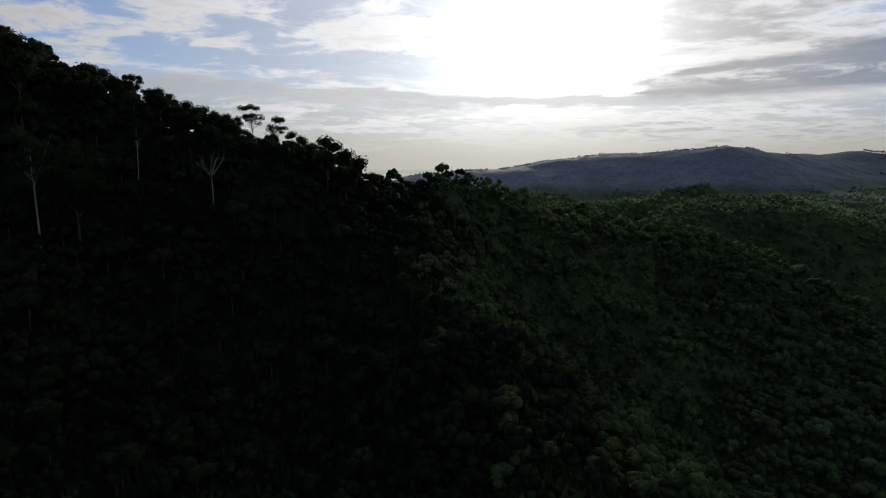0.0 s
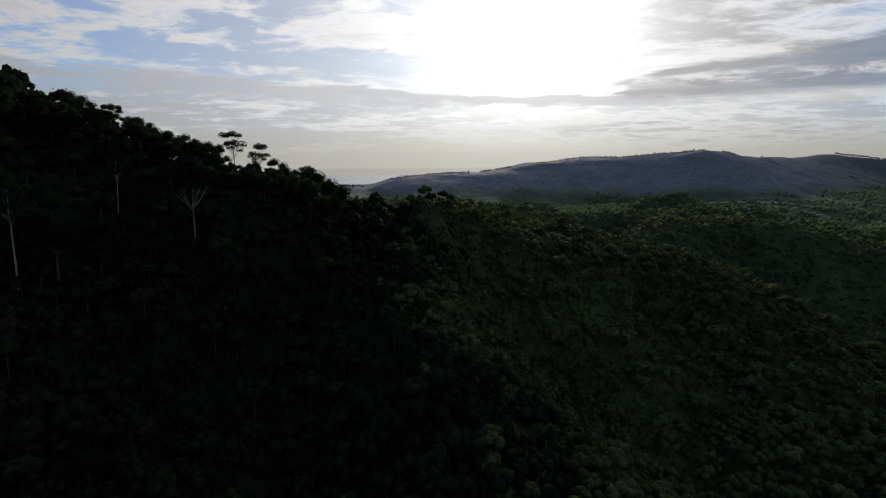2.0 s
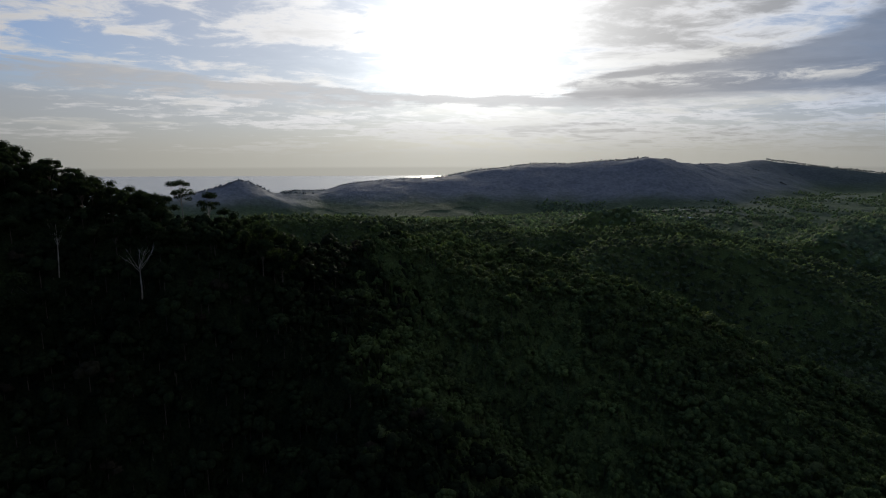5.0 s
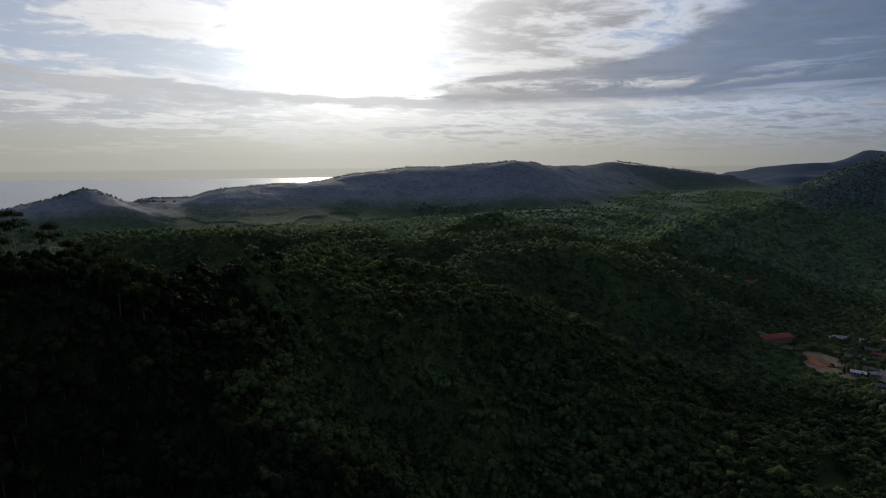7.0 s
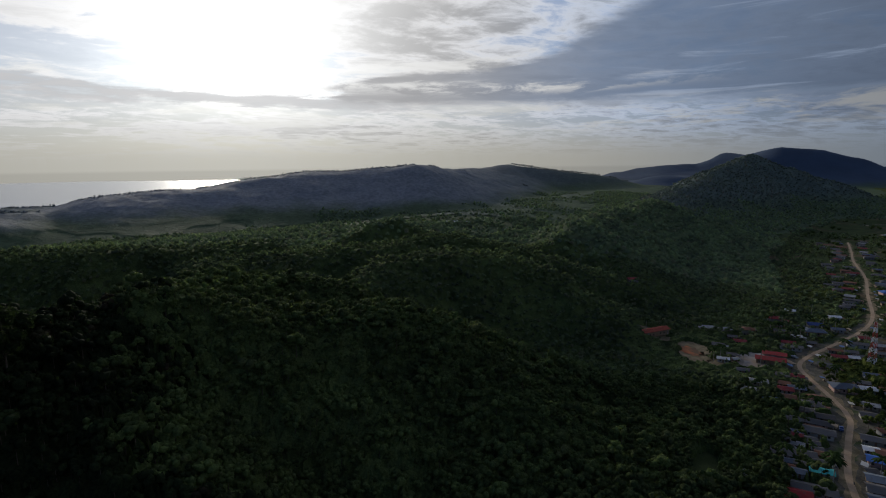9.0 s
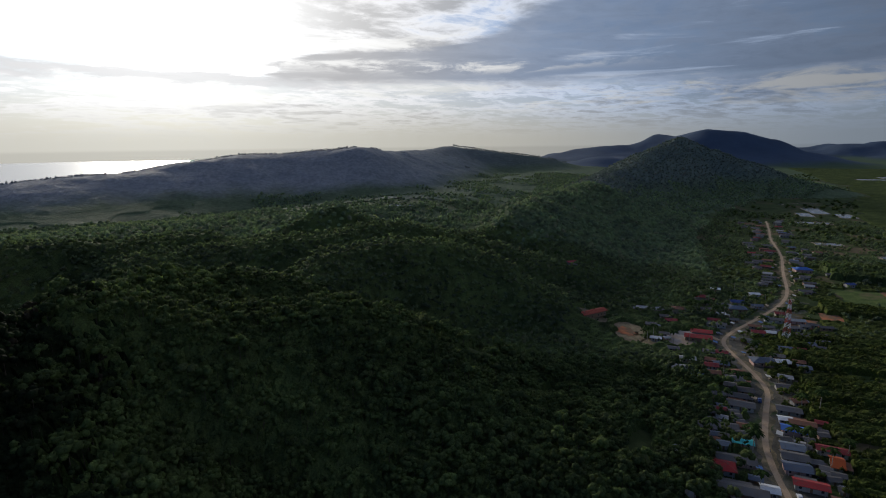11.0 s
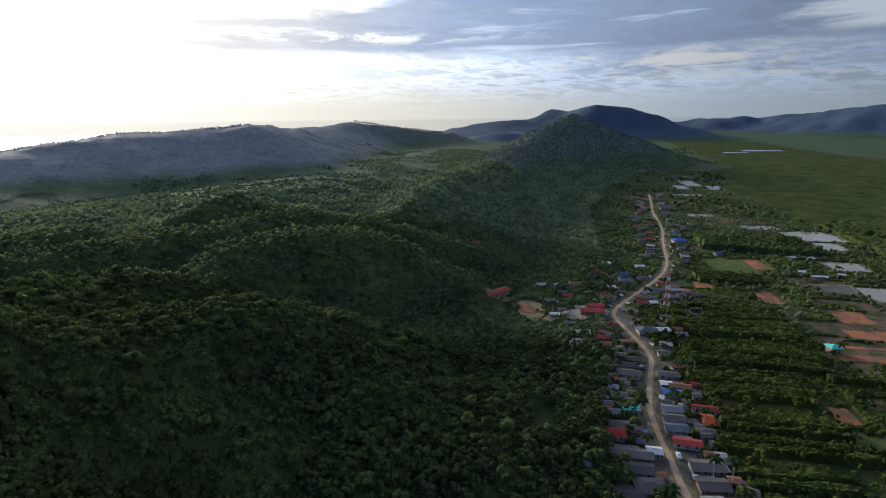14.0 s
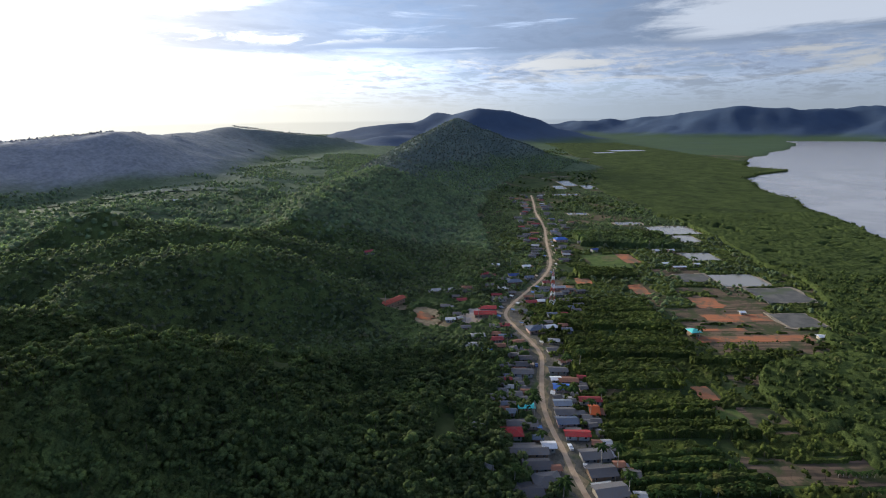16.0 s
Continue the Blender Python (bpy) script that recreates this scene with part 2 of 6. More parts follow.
# Near-black leaf: shade of the backlit crest side is put into the colour.
M_LEAF_SHADE = leafy("leaf_jungle_shade", (0.0105, 0.0160, 0.0095), (0.0400, 0.0600, 0.0260), (0.044, 0.037, 0.026), 0.48)
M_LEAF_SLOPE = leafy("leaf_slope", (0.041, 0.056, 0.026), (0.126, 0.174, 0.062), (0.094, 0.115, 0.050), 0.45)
# Paler with each band of hills: haze of distance put into the leaf colour.
M_HAZED_MID = leafy("leaf_woods_hazed", (0.068, 0.086, 0.056), (0.164, 0.212, 0.104), (0.135, 0.145, 0.092), 0.45, 0.75, 0.15, grain=0.8)
M_HAZED_BACK = leafy("leaf_back_woods_hazed", (0.104, 0.132, 0.092), (0.212, 0.280, 0.140), (0.19, 0.20, 0.13), 0.45, 0.7, 0.2, grain=0.5)
M_LEAF_RUBBER = leafy("leaf_plantation", (0.028, 0.037, 0.012), (0.104, 0.132, 0.032), (0.085, 0.094, 0.032), 0.38)
M_LEAF_MANGROVE = leafy("leaf_mangrove", (0.032, 0.048, 0.016), (0.092, 0.122, 0.036), (0.112, 0.122, 0.044), 0.35)
# Distance haze is painted into these two blue-grey leaf colours.
M_HAZED_FAR = leafy("leaf_far_hills_hazed", (0.158, 0.168, 0.190), (0.192, 0.204, 0.222), (0.165, 0.173, 0.190), 0.06, 0.8, 0.15, ((0.056, 0.075, 0.070), (0.098, 0.125, 0.106)), grain=0.12)
M_HAZED_CONE = leafy("leaf_cone_hill_hazed", (0.084, 0.103, 0.100), (0.152, 0.185, 0.152), (0.155, 0.145, 0.13), 0.35, 0.8, 0.2, grain=0.4)
M_LEAF_PALM = leafy("leaf_palm", (0.015, 0.030, 0.009), (0.048, 0.080, 0.022), (0.085, 0.085, 0.0255), 0.3)
M_BARK = mottled("pale_bark", (0.20, 0.18, 0.15), (0.36, 0.33, 0.28), 0.8, 0.9, 0.1)
M_BARK_DARK = mottled("brown_bark", (0.05, 0.04, 0.03), (0.11, 0.09, 0.07), 0.8, 0.9, 0.1)
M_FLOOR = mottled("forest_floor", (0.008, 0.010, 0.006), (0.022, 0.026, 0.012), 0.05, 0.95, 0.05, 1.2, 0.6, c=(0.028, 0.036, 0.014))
M_PLAIN = mottled("lowland_scrub", (0.016, 0.028, 0.010), (0.042, 0.060, 0.020), 0.05, 0.95, 0.05, 0.6, 0.6, c=(0.085, 0.066, 0.040))
M_WOODS = mottled("woodland_floor", (0.030, 0.048, 0.026), (0.066, 0.095, 0.048), 0.02, 0.95, 0.05, 0.3, 0.6, c=(0.055, 0.070, 0.036))


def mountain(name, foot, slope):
    """Far mountain woods, blue with painted-in haze, that give way to mangrove on the flats."""
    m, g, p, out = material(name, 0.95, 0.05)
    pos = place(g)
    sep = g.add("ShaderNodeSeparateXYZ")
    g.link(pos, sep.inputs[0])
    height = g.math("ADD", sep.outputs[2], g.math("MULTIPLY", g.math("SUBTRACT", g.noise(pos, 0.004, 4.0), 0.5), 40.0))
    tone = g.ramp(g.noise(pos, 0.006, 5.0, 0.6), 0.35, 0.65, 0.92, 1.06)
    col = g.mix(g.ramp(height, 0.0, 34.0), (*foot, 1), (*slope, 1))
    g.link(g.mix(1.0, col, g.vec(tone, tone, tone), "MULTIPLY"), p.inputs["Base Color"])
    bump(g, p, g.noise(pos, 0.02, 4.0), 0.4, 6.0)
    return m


# The blue of the slopes stands in for haze in the air.
M_HAZED_MOUNTAIN = mountain("mountain_woods_hazed", (0.036, 0.060, 0.030), (0.036, 0.056, 0.092))
M_GRASS = mottled("rough_grass", (0.026, 0.038, 0.014), (0.052, 0.064, 0.026), 0.12, 0.95, 0.05, 3.0, 0.6)
M_MEADOW = mottled("green_meadow", (0.036, 0.058, 0.018), (0.070, 0.096, 0.028), 0.12, 0.95, 0.05, 2.0, 0.6, c=(0.090, 0.080, 0.042))
M_CONCRETE = mottled("worn_concrete", (0.150, 0.135, 0.130), (0.240, 0.220, 0.210), 0.18, 0.9, 0.15, 2.5, 0.3, c=(0.19, 0.15, 0.12))
M_ROAD = mottled("sandy_road", (0.27, 0.19, 0.125), (0.36, 0.265, 0.18), 0.15, 0.9, 0.15, 2.0, 0.2)
M_YARD = mottled("trodden_yard", (0.050, 0.048, 0.040), (0.120, 0.108, 0.088), 0.16, 0.95, 0.1, 1.2, 0.5, c=(0.042, 0.060, 0.022))
M_DIRT = mottled("dusty_verge", (0.10, 0.085, 0.05), (0.20, 0.155, 0.10), 0.2, 0.95, 0.1, 2.0, 0.5)


def furrowed(name, a, b, c, pitch, weeds=0.0):
    """Tilled soil: strips of bare earth and weeds that run across the plain."""
    m, g, p, out = material(name, 0.95, 0.05)
    pos = place(g)
    sep = g.add("ShaderNodeSeparateXYZ")
    g.link(pos, sep.inputs[0])
    along = g.math("ADD", g.math("MULTIPLY", sep.outputs[0], 0.848), g.math("MULTIPLY", sep.outputs[1], 0.53))
    across = g.math("SUBTRACT", g.math("MULTIPLY", sep.outputs[0], 0.53), g.math("MULTIPLY", sep.outputs[1], 0.848))
    drift = g.noise(pos, 0.03, 3.0)
    strip = g.noise(g.vec(g.math("MULTIPLY", across, 0.012), g.math("MULTIPLY", g.math("ADD", along, g.math("MULTIPLY", drift, 6.0)), 1.0 / pitch), 0.0), 1.0, 4.0, 0.6)
    col = g.mix(g.ramp(strip, 0.40, 0.58), (*a, 1), (*b, 1))
    col = g.mix(g.ramp(g.noise(pos, 0.07, 5.0, 0.65, 0.4), 0.50 - weeds, 0.64 - weeds), col, (*c, 1))
    g.link(col, p.inputs["Base Color"])
    bump(g, p, g.noise(pos, 1.5, 4.0), 0.6, 0.15)
    return m


M_RED = furrowed("red_earth", (0.29, 0.105, 0.050), (0.19, 0.092, 0.055), (0.115, 0.078, 0.052), 3.2, 0.05)
M_BROWN = furrowed("brown_plot", (0.125, 0.086, 0.060), (0.058, 0.045, 0.032), (0.038, 0.046, 0.022), 2.6, 0.05)
M_BANK = mottled("pond_bank", (0.14, 0.115, 0.085), (0.24, 0.20, 0.15), 0.2, 0.95, 0.1, 1.5, 0.5)


def water(name, colour, rough, wave, strength):
    m, g, p, out = material(name, rough, 0.5)
    pos = place(g)
    f = g.noise(pos, wave * 0.03, 4.0, 0.6, 0.8)
    g.link(g.mix(g.ramp(f, 0.4, 0.65), (*colour, 1), (*[c * 1.25 for c in colour], 1)), p.inputs["Base Color"])
    p.inputs["IOR"].default_value = 1.33
    bump(g, p, g.noise(pos, wave, 4.0, 0.6), strength, 0.3)
    return m


M_SEA = water("sea_water", (0.18, 0.18, 0.19), 0.22, 0.25, 0.35)
M_MUD = mottled("pond_mud", (0.042, 0.042, 0.040), (0.088, 0.083, 0.074), 0.10, 0.7, 0.2, 1.0, 0.4, c=(0.045, 0.056, 0.028))
M_POND = water("pond_water", (0.13, 0.125, 0.115), 0.12, 0.6, 0.08)

# ---- ground ----
# crests: x, y, height of the soil, width of the flank
# the jungle crest and the spurs that fall from it towards the road
JUNGLE_CREST = [(-420, 200, 190, 120), (-210, 178, 150, 80), (-104, 170, 116, 52), (-50, 174, 95, 42), (-22, 196, 78, 42), (5, 224, 72, 42)]
JUNGLE_EAST = [(5, 226, 71, 46), (55, 240, 62, 46), (92, 240, 58, 42), (120, 236, 48, 38), (150, 230, 33, 34), (176, 222, 20, 28), (205, 205, 8, 26)]
JUNGLE_SPURS = [
    [(-50, 168, 84, 36), (-14, 158, 66, 34), (-2, 118, 47, 34), (24, 86, 31, 38), (60, 62, 18, 40)],
    [(-210, 178, 130, 70), (-130, 90, 70, 60), (-70, 10, 30, 60)],
    [(15, 222, 69, 44), (62, 212, 54, 44), (104, 206, 43, 38), (130, 190, 31, 36), (152, 178, 18, 34), (178, 150, 9, 34)],
    [(100, 160, 18, 36), (135, 132, 13, 40), (172, 135, 8, 36)],
    [(84, 320, 56, 40), (30, 284, 71, 38), (5, 228, 69, 36)],
]
MIDDLE_HILLS = [
    [(84, 322, 55, 38), (118, 316, 52, 34), (158, 340, 59, 32), (205, 346, 65, 32), (257, 346, 58, 30), (287, 332, 43, 28), (312, 300, 16, 28)],
    [(50, 440, 58, 50), (160, 428, 57, 40), (265, 428, 64, 34), (330, 416, 48, 32), (395, 360, 18, 32)],
    [(265, 425, 56, 38), (282, 386, 42, 30), (300, 350, 24, 28)],
    [(-110, 520, 66, 52), (-30, 500, 70, 44), (10, 494, 69, 36), (63, 500, 61, 34), (106, 482, 63, 32), (150, 490, 46, 40)],
    [(190, 548, 50, 46), (228, 536, 66, 40), (250, 532, 71, 40), (276, 536, 62, 42), (330, 540, 46, 48)],
]
CONE_RIDGE = [(1640, 930, 100, 150), (1500, 850, 129, 95), (1440, 838, 134, 90), (1319, 822, 122, 88), (1146, 781, 93, 88), (960, 715, 68, 80), (734, 597, 60, 70),
              (592, 560, 57, 56), (520, 496, 58, 46), (470, 470, 54, 40), (408, 452, 48, 32), (350, 440, 30, 36)]
CONE_SPURS = [[(470, 470, 50, 40), (452, 430, 40, 38), (430, 385, 22, 36)], [(1440, 838, 133, 90), (1482, 758, 108, 80), (1505, 682, 76, 76), (1535, 604, 40, 76), (1560, 545, 8, 70)]]
WEST_RANGE = [(-349, 1095, 58, 110), (-270, 1128, 84, 70), (-209, 1161, 55, 90), (-140, 1242, 50, 120), (-30, 1289, 72, 140), (130, 1323, 80, 150),
              (268, 1333, 100, 150), (379, 1316, 113, 140), (490, 1290, 114, 140), (641, 1236, 130, 130), (760, 1330, 116, 150), (898, 1443, 111, 160),
              (1110, 1600, 112, 160), (1323, 1735, 126, 120), (1447, 1657, 104, 140), (1609, 1572, 80, 150)]
LOW_GROUND = [
    [(-217, 1484, 46, 90), (-120, 1500, 42, 100)],
    [(-60, 760, 30, 150), (200, 780, 30, 160), (500, 850, 34, 180), (950, 1080, 36, 200), (1500, 1300, 34, 250), (2100, 1700, 40, 300)],
    [(2000, 1500, 70, 160), (2300, 1600, 60, 200)],
]
FAR_MOUNTAIN = [(3000, 2250, 105, 260), (3131, 2153, 115, 200), (3217, 2023, 181, 150), (3181, 1890, 158, 150), (3095, 1640, 192, 170), (3174, 1475, 172, 150),
                (3230, 1347, 139, 130), (3281, 1216, 72, 130), (3320, 1085, 26, 120)]
COAST_MOUNTAINS = [(4700, 2600, 60, 300), (4640, 1880, 72, 260), (4492, 1380, 98, 180), (4592, 999, 112, 200), (4447, 684, 146, 170), (4273, 475, 172, 160), (4189, 296, 191, 120),
                   (4197, 147, 168, 120), (4199, -10, 176, 130), (4197, -119, 148, 120), (4287, -326, 164, 120), (4280, -406, 189, 100), (4268, -511, 166, 120), (4250, -700, 190, 200), (4200, -1300, 150, 250)]
BROAD = [*JUNGLE_SPURS[2:], *MIDDLE_HILLS, JUNGLE_EAST]
RIDGES = [JUNGLE_CREST, JUNGLE_EAST, *JUNGLE_SPURS, *MIDDLE_HILLS, CONE_RIDGE, *CONE_SPURS, WEST_RANGE, *LOW_GROUND, FAR_MOUNTAIN, COAST_MOUNTAINS]
# the low, wet shore on the east side: x, y of the water's edge
SHORE = [(200, -420), (520, -260), (700, -180), (842, -124), (933, -92), (1044, -56), (1181, -17), (1309, 28), (1489, 58), (1623, 39), (1735, -24), (1770, -30), (1814, 67), (2014, 95), (2358, 55), (2886, -49), (3302, -65), (3520, -20), (3560, -200), (3700, -700), (3800, -2000)]


def value_noise(x, y, cell, seed):
    """Smooth noise from -1 to 1 on numpy arrays."""
    gx, gy = x / cell, y / cell
    ix, iy = np.floor(gx).astype(np.int64), np.floor(gy).astype(np.int64)
    fx, fy = gx - ix, gy - iy
    fx, fy = fx * fx * (3 - 2 * fx), fy * fy * (3 - 2 * fy)

    def h(a, b):
        n = (a * 374761393 + b * 668265263 + seed * 144665) & 0x7FFFFFFF
        n = ((n ^ (n >> 13)) * 1274126177) & 0x7FFFFFFF
        return ((n ^ (n >> 16)) & 0xFFFF) / 32767.5 - 1

    return (h(ix, iy) * (1 - fx) + h(ix + 1, iy) * fx) * (1 - fy) + (h(ix, iy + 1) * (1 - fx) + h(ix + 1, iy + 1) * fx) * fy


def ridge_height(x, y, crest, power=1.7):
    best = np.zeros_like(x)
    for (x0, y0, z0, w0), (x1, y1, z1, w1) in zip(crest, crest[1:]):
        dx, dy = x1 - x0, y1 - y0
        s = np.clip(((x - x0) * dx + (y - y0) * dy) / (dx * dx + dy * dy), 0, 1)
        d = np.hypot(x - x0 - s * dx, y - y0 - s * dy)
        w = w0 + (w1 - w0) * s
        best = np.maximum(best, (z0 + (z1 - z0) * s) * np.exp(-0.5 * (d / w) ** power))
    return best


def land(x, y):
    """Height of the soil."""
    x, y = np.asarray(x, float), np.asarray(y, float)
    wx = x + 9 *  value_noise(x, y, 60, 3) + 3 * value_noise(x, y, 21, 4)
    wy = y + 9 * value_noise(x, y, 60, 5) + 3 * value_noise(x, y, 21, 6)
    total = np.zeros_like(x)
    for crest in RIDGES:
        total += (ridge_height(wx, wy, crest, 2.1 if crest in BROAD else 1.7) / 100) ** 9
    h = np.maximum(100 * total ** (1 / 9) - 1.5, 0)
    h = h + 3.5 * np.clip(h / 12, 0, 1)
    rough = np.clip(h / 45, 0, 1)
    near_ = np.clip((2600 - np.hypot(x, y)) / 500, 0, 1) * (1 - 0.6 * np.clip((np.hypot(x, y) - 900) / 250, 0, 1))
    beyond = np.clip((np.hypot(x, y) - 2100) / 500, 0, 1)
    h = h + rough * (near_ * (4.0 * value_noise(x, y, 75, 7) + 2.2 * value_noise(x, y, 31, 8)) + beyond * 9.0 * value_noise(x, y, 190, 7) + np.clip((np.hypot(x, y) - 3700) / 200, 0, 1) * (13.0 * value_noise(x, y, 120, 17) + 6.0 * value_noise(x, y, 60, 18)))
    h = h + near_ * np.clip(h / 60, 0, 1) * 1.2 * value_noise(x, y, 12, 9)
    # rough canopy of the far hills
    away = np.clip((np.hypot(x, y) - 960) / 60, 0, 1) * np.clip((2300 - np.hypot(x, y)) / 300, 0, 1) * np.clip(h / 10, 0, 1)
    h = h + away * (0.5 * value_noise(x, y, 13, 14) + 1.2 * value_noise(x, y, 48, 16))
    # the bay, and the open sea in the west
    shore_y = np.interp(x, [p[0] for p in SHORE], [p[1] for p in SHORE]) + 14 * value_noise(x, y, 90, 11) + 5 * value_noise(x, y, 28, 12)
    wet = np.clip((shore_y - y) / 12, 0, 1) * (x > 200) * np.clip((3700 - x) / 60, 0, 1)
    far = np.clip((y - 0.42 * np.maximum(x, 0) - 1420 - 0.25 * np.minimum(x, 0)) / 120, 0, 1)
    wet = np.maximum(wet, far * (x < 2200) * np.clip(1 - h / 20, 0, 1))
    return h * (1 - np.clip((shore_y - y) / 12, 0, 1) * (x > 200) * (x < 3700)) - 7 * wet


def mesh_from(name, verts, faces, mats, index=None, tone=None):
    me = bpy.data.meshes.new(name)
    me.from_pydata(verts, [], faces)
    for m in mats:
        me.materials.append(m)
    if index is not None:
        me.polygons.foreach_set("material_index", np.asarray(index, np.int32))
    if tone is not None:
        me.attributes.new("tone", "FLOAT", "POINT").data.foreach_set("value", np.asarray(tone, np.float32))
    me.update()
    return me


def part(name, bm, mat, parent, label=""):
    """One mesh under a thing or a part."""
    me = bpy.data.meshes.new(name)
    bm.to_mesh(me)
    bm.free()
    me.materials.append(mat)
    ob = new(name, me)
    ob.parent = parent
    return tagged(ob, label) if label else ob


def sheet():
    """One sheet of land to the horizon, on rings that widen outwards."""
    rings = np.concatenate([np.linspace(6, 330, 60), np.geomspace(336, 950, 44), np.linspace(960, 1900, 84), np.linspace(1922, 3000, 24), np.linspace(3030, 4800, 46), np.geomspace(4900, 6000, 5)])
    angles = np.concatenate([np.linspace(-50, 112, 410), np.linspace(114, 308, 60)])
    a, r = np.meshgrid(np.radians(angles), rings)
    x, y = r * np.sin(a), r * np.cos(a)
    z = land(x, y)
    n, k = x.shape
    verts = np.column_stack([x.ravel(), y.ravel(), z.ravel()])
    i, j = np.meshgrid(np.arange(n - 1), np.arange(k), indexing="ij")
    q = np.stack([i * k + j, i * k + (j + 1) % k, (i + 1) * k + (j + 1) % k, (i + 1) * k + j], -1).reshape(-1, 4)
    centre = len(verts)
    verts = np.vstack([verts, [[0, 0, float(land(np.array([0.0]), np.array([0.0]))[0])]]])
    fan = [(centre, (c + 1) % k, c) for c in range(k)]
    mid = verts[q].mean(1)
    d = np.hypot(mid[:, 0], mid[:, 1])
    side = mid[:, 0] * 0.53 - mid[:, 1] * 0.85
    slot = np.zeros(len(q), int)
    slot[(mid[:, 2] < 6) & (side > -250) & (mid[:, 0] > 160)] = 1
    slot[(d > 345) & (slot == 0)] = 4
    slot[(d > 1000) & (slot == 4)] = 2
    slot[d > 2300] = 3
    me = mesh_from("ground", verts.tolist(), q[:, ::-1].tolist() + fan, [M_FLOOR, M_PLAIN, M_HAZED_FAR, M_HAZED_MOUNTAIN, M_WOODS], list(slot) + [0] * k)
    me.polygons.foreach_set("use_smooth", np.concatenate([d > 0, np.ones(k)]).astype(bool))
    return tagged(new("ground", me), "wooded tropical hills falling to a flat green coastal plain", "ground", kind="structure")


sheet()


def flat_patch(name, pts, z, mat, label, category, kind="structure", depth=0.4):
    bm = bmesh.new()
    top = bm.faces.new([bm.verts.new((x, y, z)) for x, y in pts])
    if top.normal.z < 0:
        top.normal_flip()
    r = bmesh.ops.extrude_face_region(bm, geom=[top])
    up = [v for v in r["geom"] if isinstance(v, bmesh.types.BMVert)]
    bmesh.ops.translate(bm, verts=[v for v in bm.verts if v not in up], vec=(0, 0, -depth))
    bmesh.ops.recalc_face_normals(bm, faces=bm.faces[:])
    me = bpy.data.meshes.new(name)
    bm.to_mesh(me)
    bm.free()
    me.materials.append(mat)
    return tagged(new(name, me), label, category, kind=kind)


def ring(r, n=96):
    return [(r * math.cos(i * math.tau / n), r * math.sin(i * math.tau / n)) for i in range(n)]


flat_patch("water", ring(6000), -1.5, M_SEA, "calm grey sea and bay under an evening sky", "sea", depth=1.0)

# ---- trees ----
rng = np.random.default_rng(7)


def ico(level):
    bm = bmesh.new()
    bmesh.ops.create_icosphere(bm, subdivisions=level, radius=1)
    v = np.array([p.co[:] for p in bm.verts])
    f = [tuple(p.index for p in q.verts) for q in bm.faces]
    bm.free()
    return v, f


ICO = {1: ico(1), 2: ico(2)}


def lumpy(v, seed, amount):
    r = np.random.default_rng(seed)
    out = np.ones(len(v))
    for _ in range(7):
        d = r.normal(size=3)
        d /= np.linalg.norm(d)
        out += amount * np.exp(-3.2 * (1 - v @ d)) * r.uniform(0.2, 1.0)
    return v * (out / out.mean())[:, None]


def tube(a, b, r0, r1, sides=5):
    a, b = np.array(a, float), np.array(b, float)
    d = (b - a) / np.linalg.norm(b - a)
    s = np.cross(d, (0.3, 0.9, 0.1)); s /= np.linalg.norm(s)
    t = np.cross(d, s)
    ring_ = [math.tau * i / sides for i in range(sides)]
    v = [a + r0 * (math.cos(q) * s + math.sin(q) * t) for q in ring_] + [b + r1 * (math.cos(q) * s + math.sin(q) * t) for q in ring_]
    f = [(i, (i + 1) % sides, sides + (i + 1) % sides, sides + i) for i in range(sides)]
    return np.array(v), f


class Shape:
    """Vertices and faces in two materials: 0 leaves, 1 bark."""

    def __init__(self):
        self.v, self.f, self.m, self.n = [], [], [], 0

    def join(self, v, f, m):
        self.v.append(np.asarray(v, float))
        self.f += [tuple(i + self.n for i in q) for q in f]
        self.m += [m] * len(f)
        self.n += len(v)

    def done(self):
        self.v = np.vstack(self.v)
        return self


def leaves(shape, centres, normals, size, r, spread=0.9):
    """Small leaf sprays: bent quads that lie roughly along the crown's skin."""
    for c, n in zip(centres, normals):
        n = n + r.normal(size=3) * spread * 0.55
        n /= np.linalg.norm(n)
        s = np.cross(n, r.normal(size=3)); s /= np.linalg.norm(s)
        t = np.cross(n, s)
        a, b = size * r.uniform(0.6, 1.25), size * r.uniform(0.45, 0.9)
        shape.join([c - a * s - b * t * 0.5, c + a * s - b * t * 0.4 - 0.15 * a * n, c + b * t], [(0, 1, 2)], 0)


def blob(shape, centre, radius, squash, count, leaf, r, level=1, core=0.86, seed=0, up=-0.35):
    v, f = ICO[level]
    v = lumpy(v, seed, 0.35)
    k = np.array([radius, radius, radius * squash])
    shape.join(centre + v * k * core, f, 0)
    d = r.normal(size=(count * 2, 3))
    d /= np.linalg.norm(d, axis=1)[:, None]
    d = d[d[:, 2] > up][:count]
    near = np.argmax(d @ (v / np.linalg.norm(v, axis=1)[:, None]).T, axis=1)
    lens = np.linalg.norm(v, axis=1)[near]
    p = centre + d * (lens * r.uniform(0.74, 1.0, len(d)))[:, None] * k
    leaves(shape, p, d / k * radius, leaf, r)


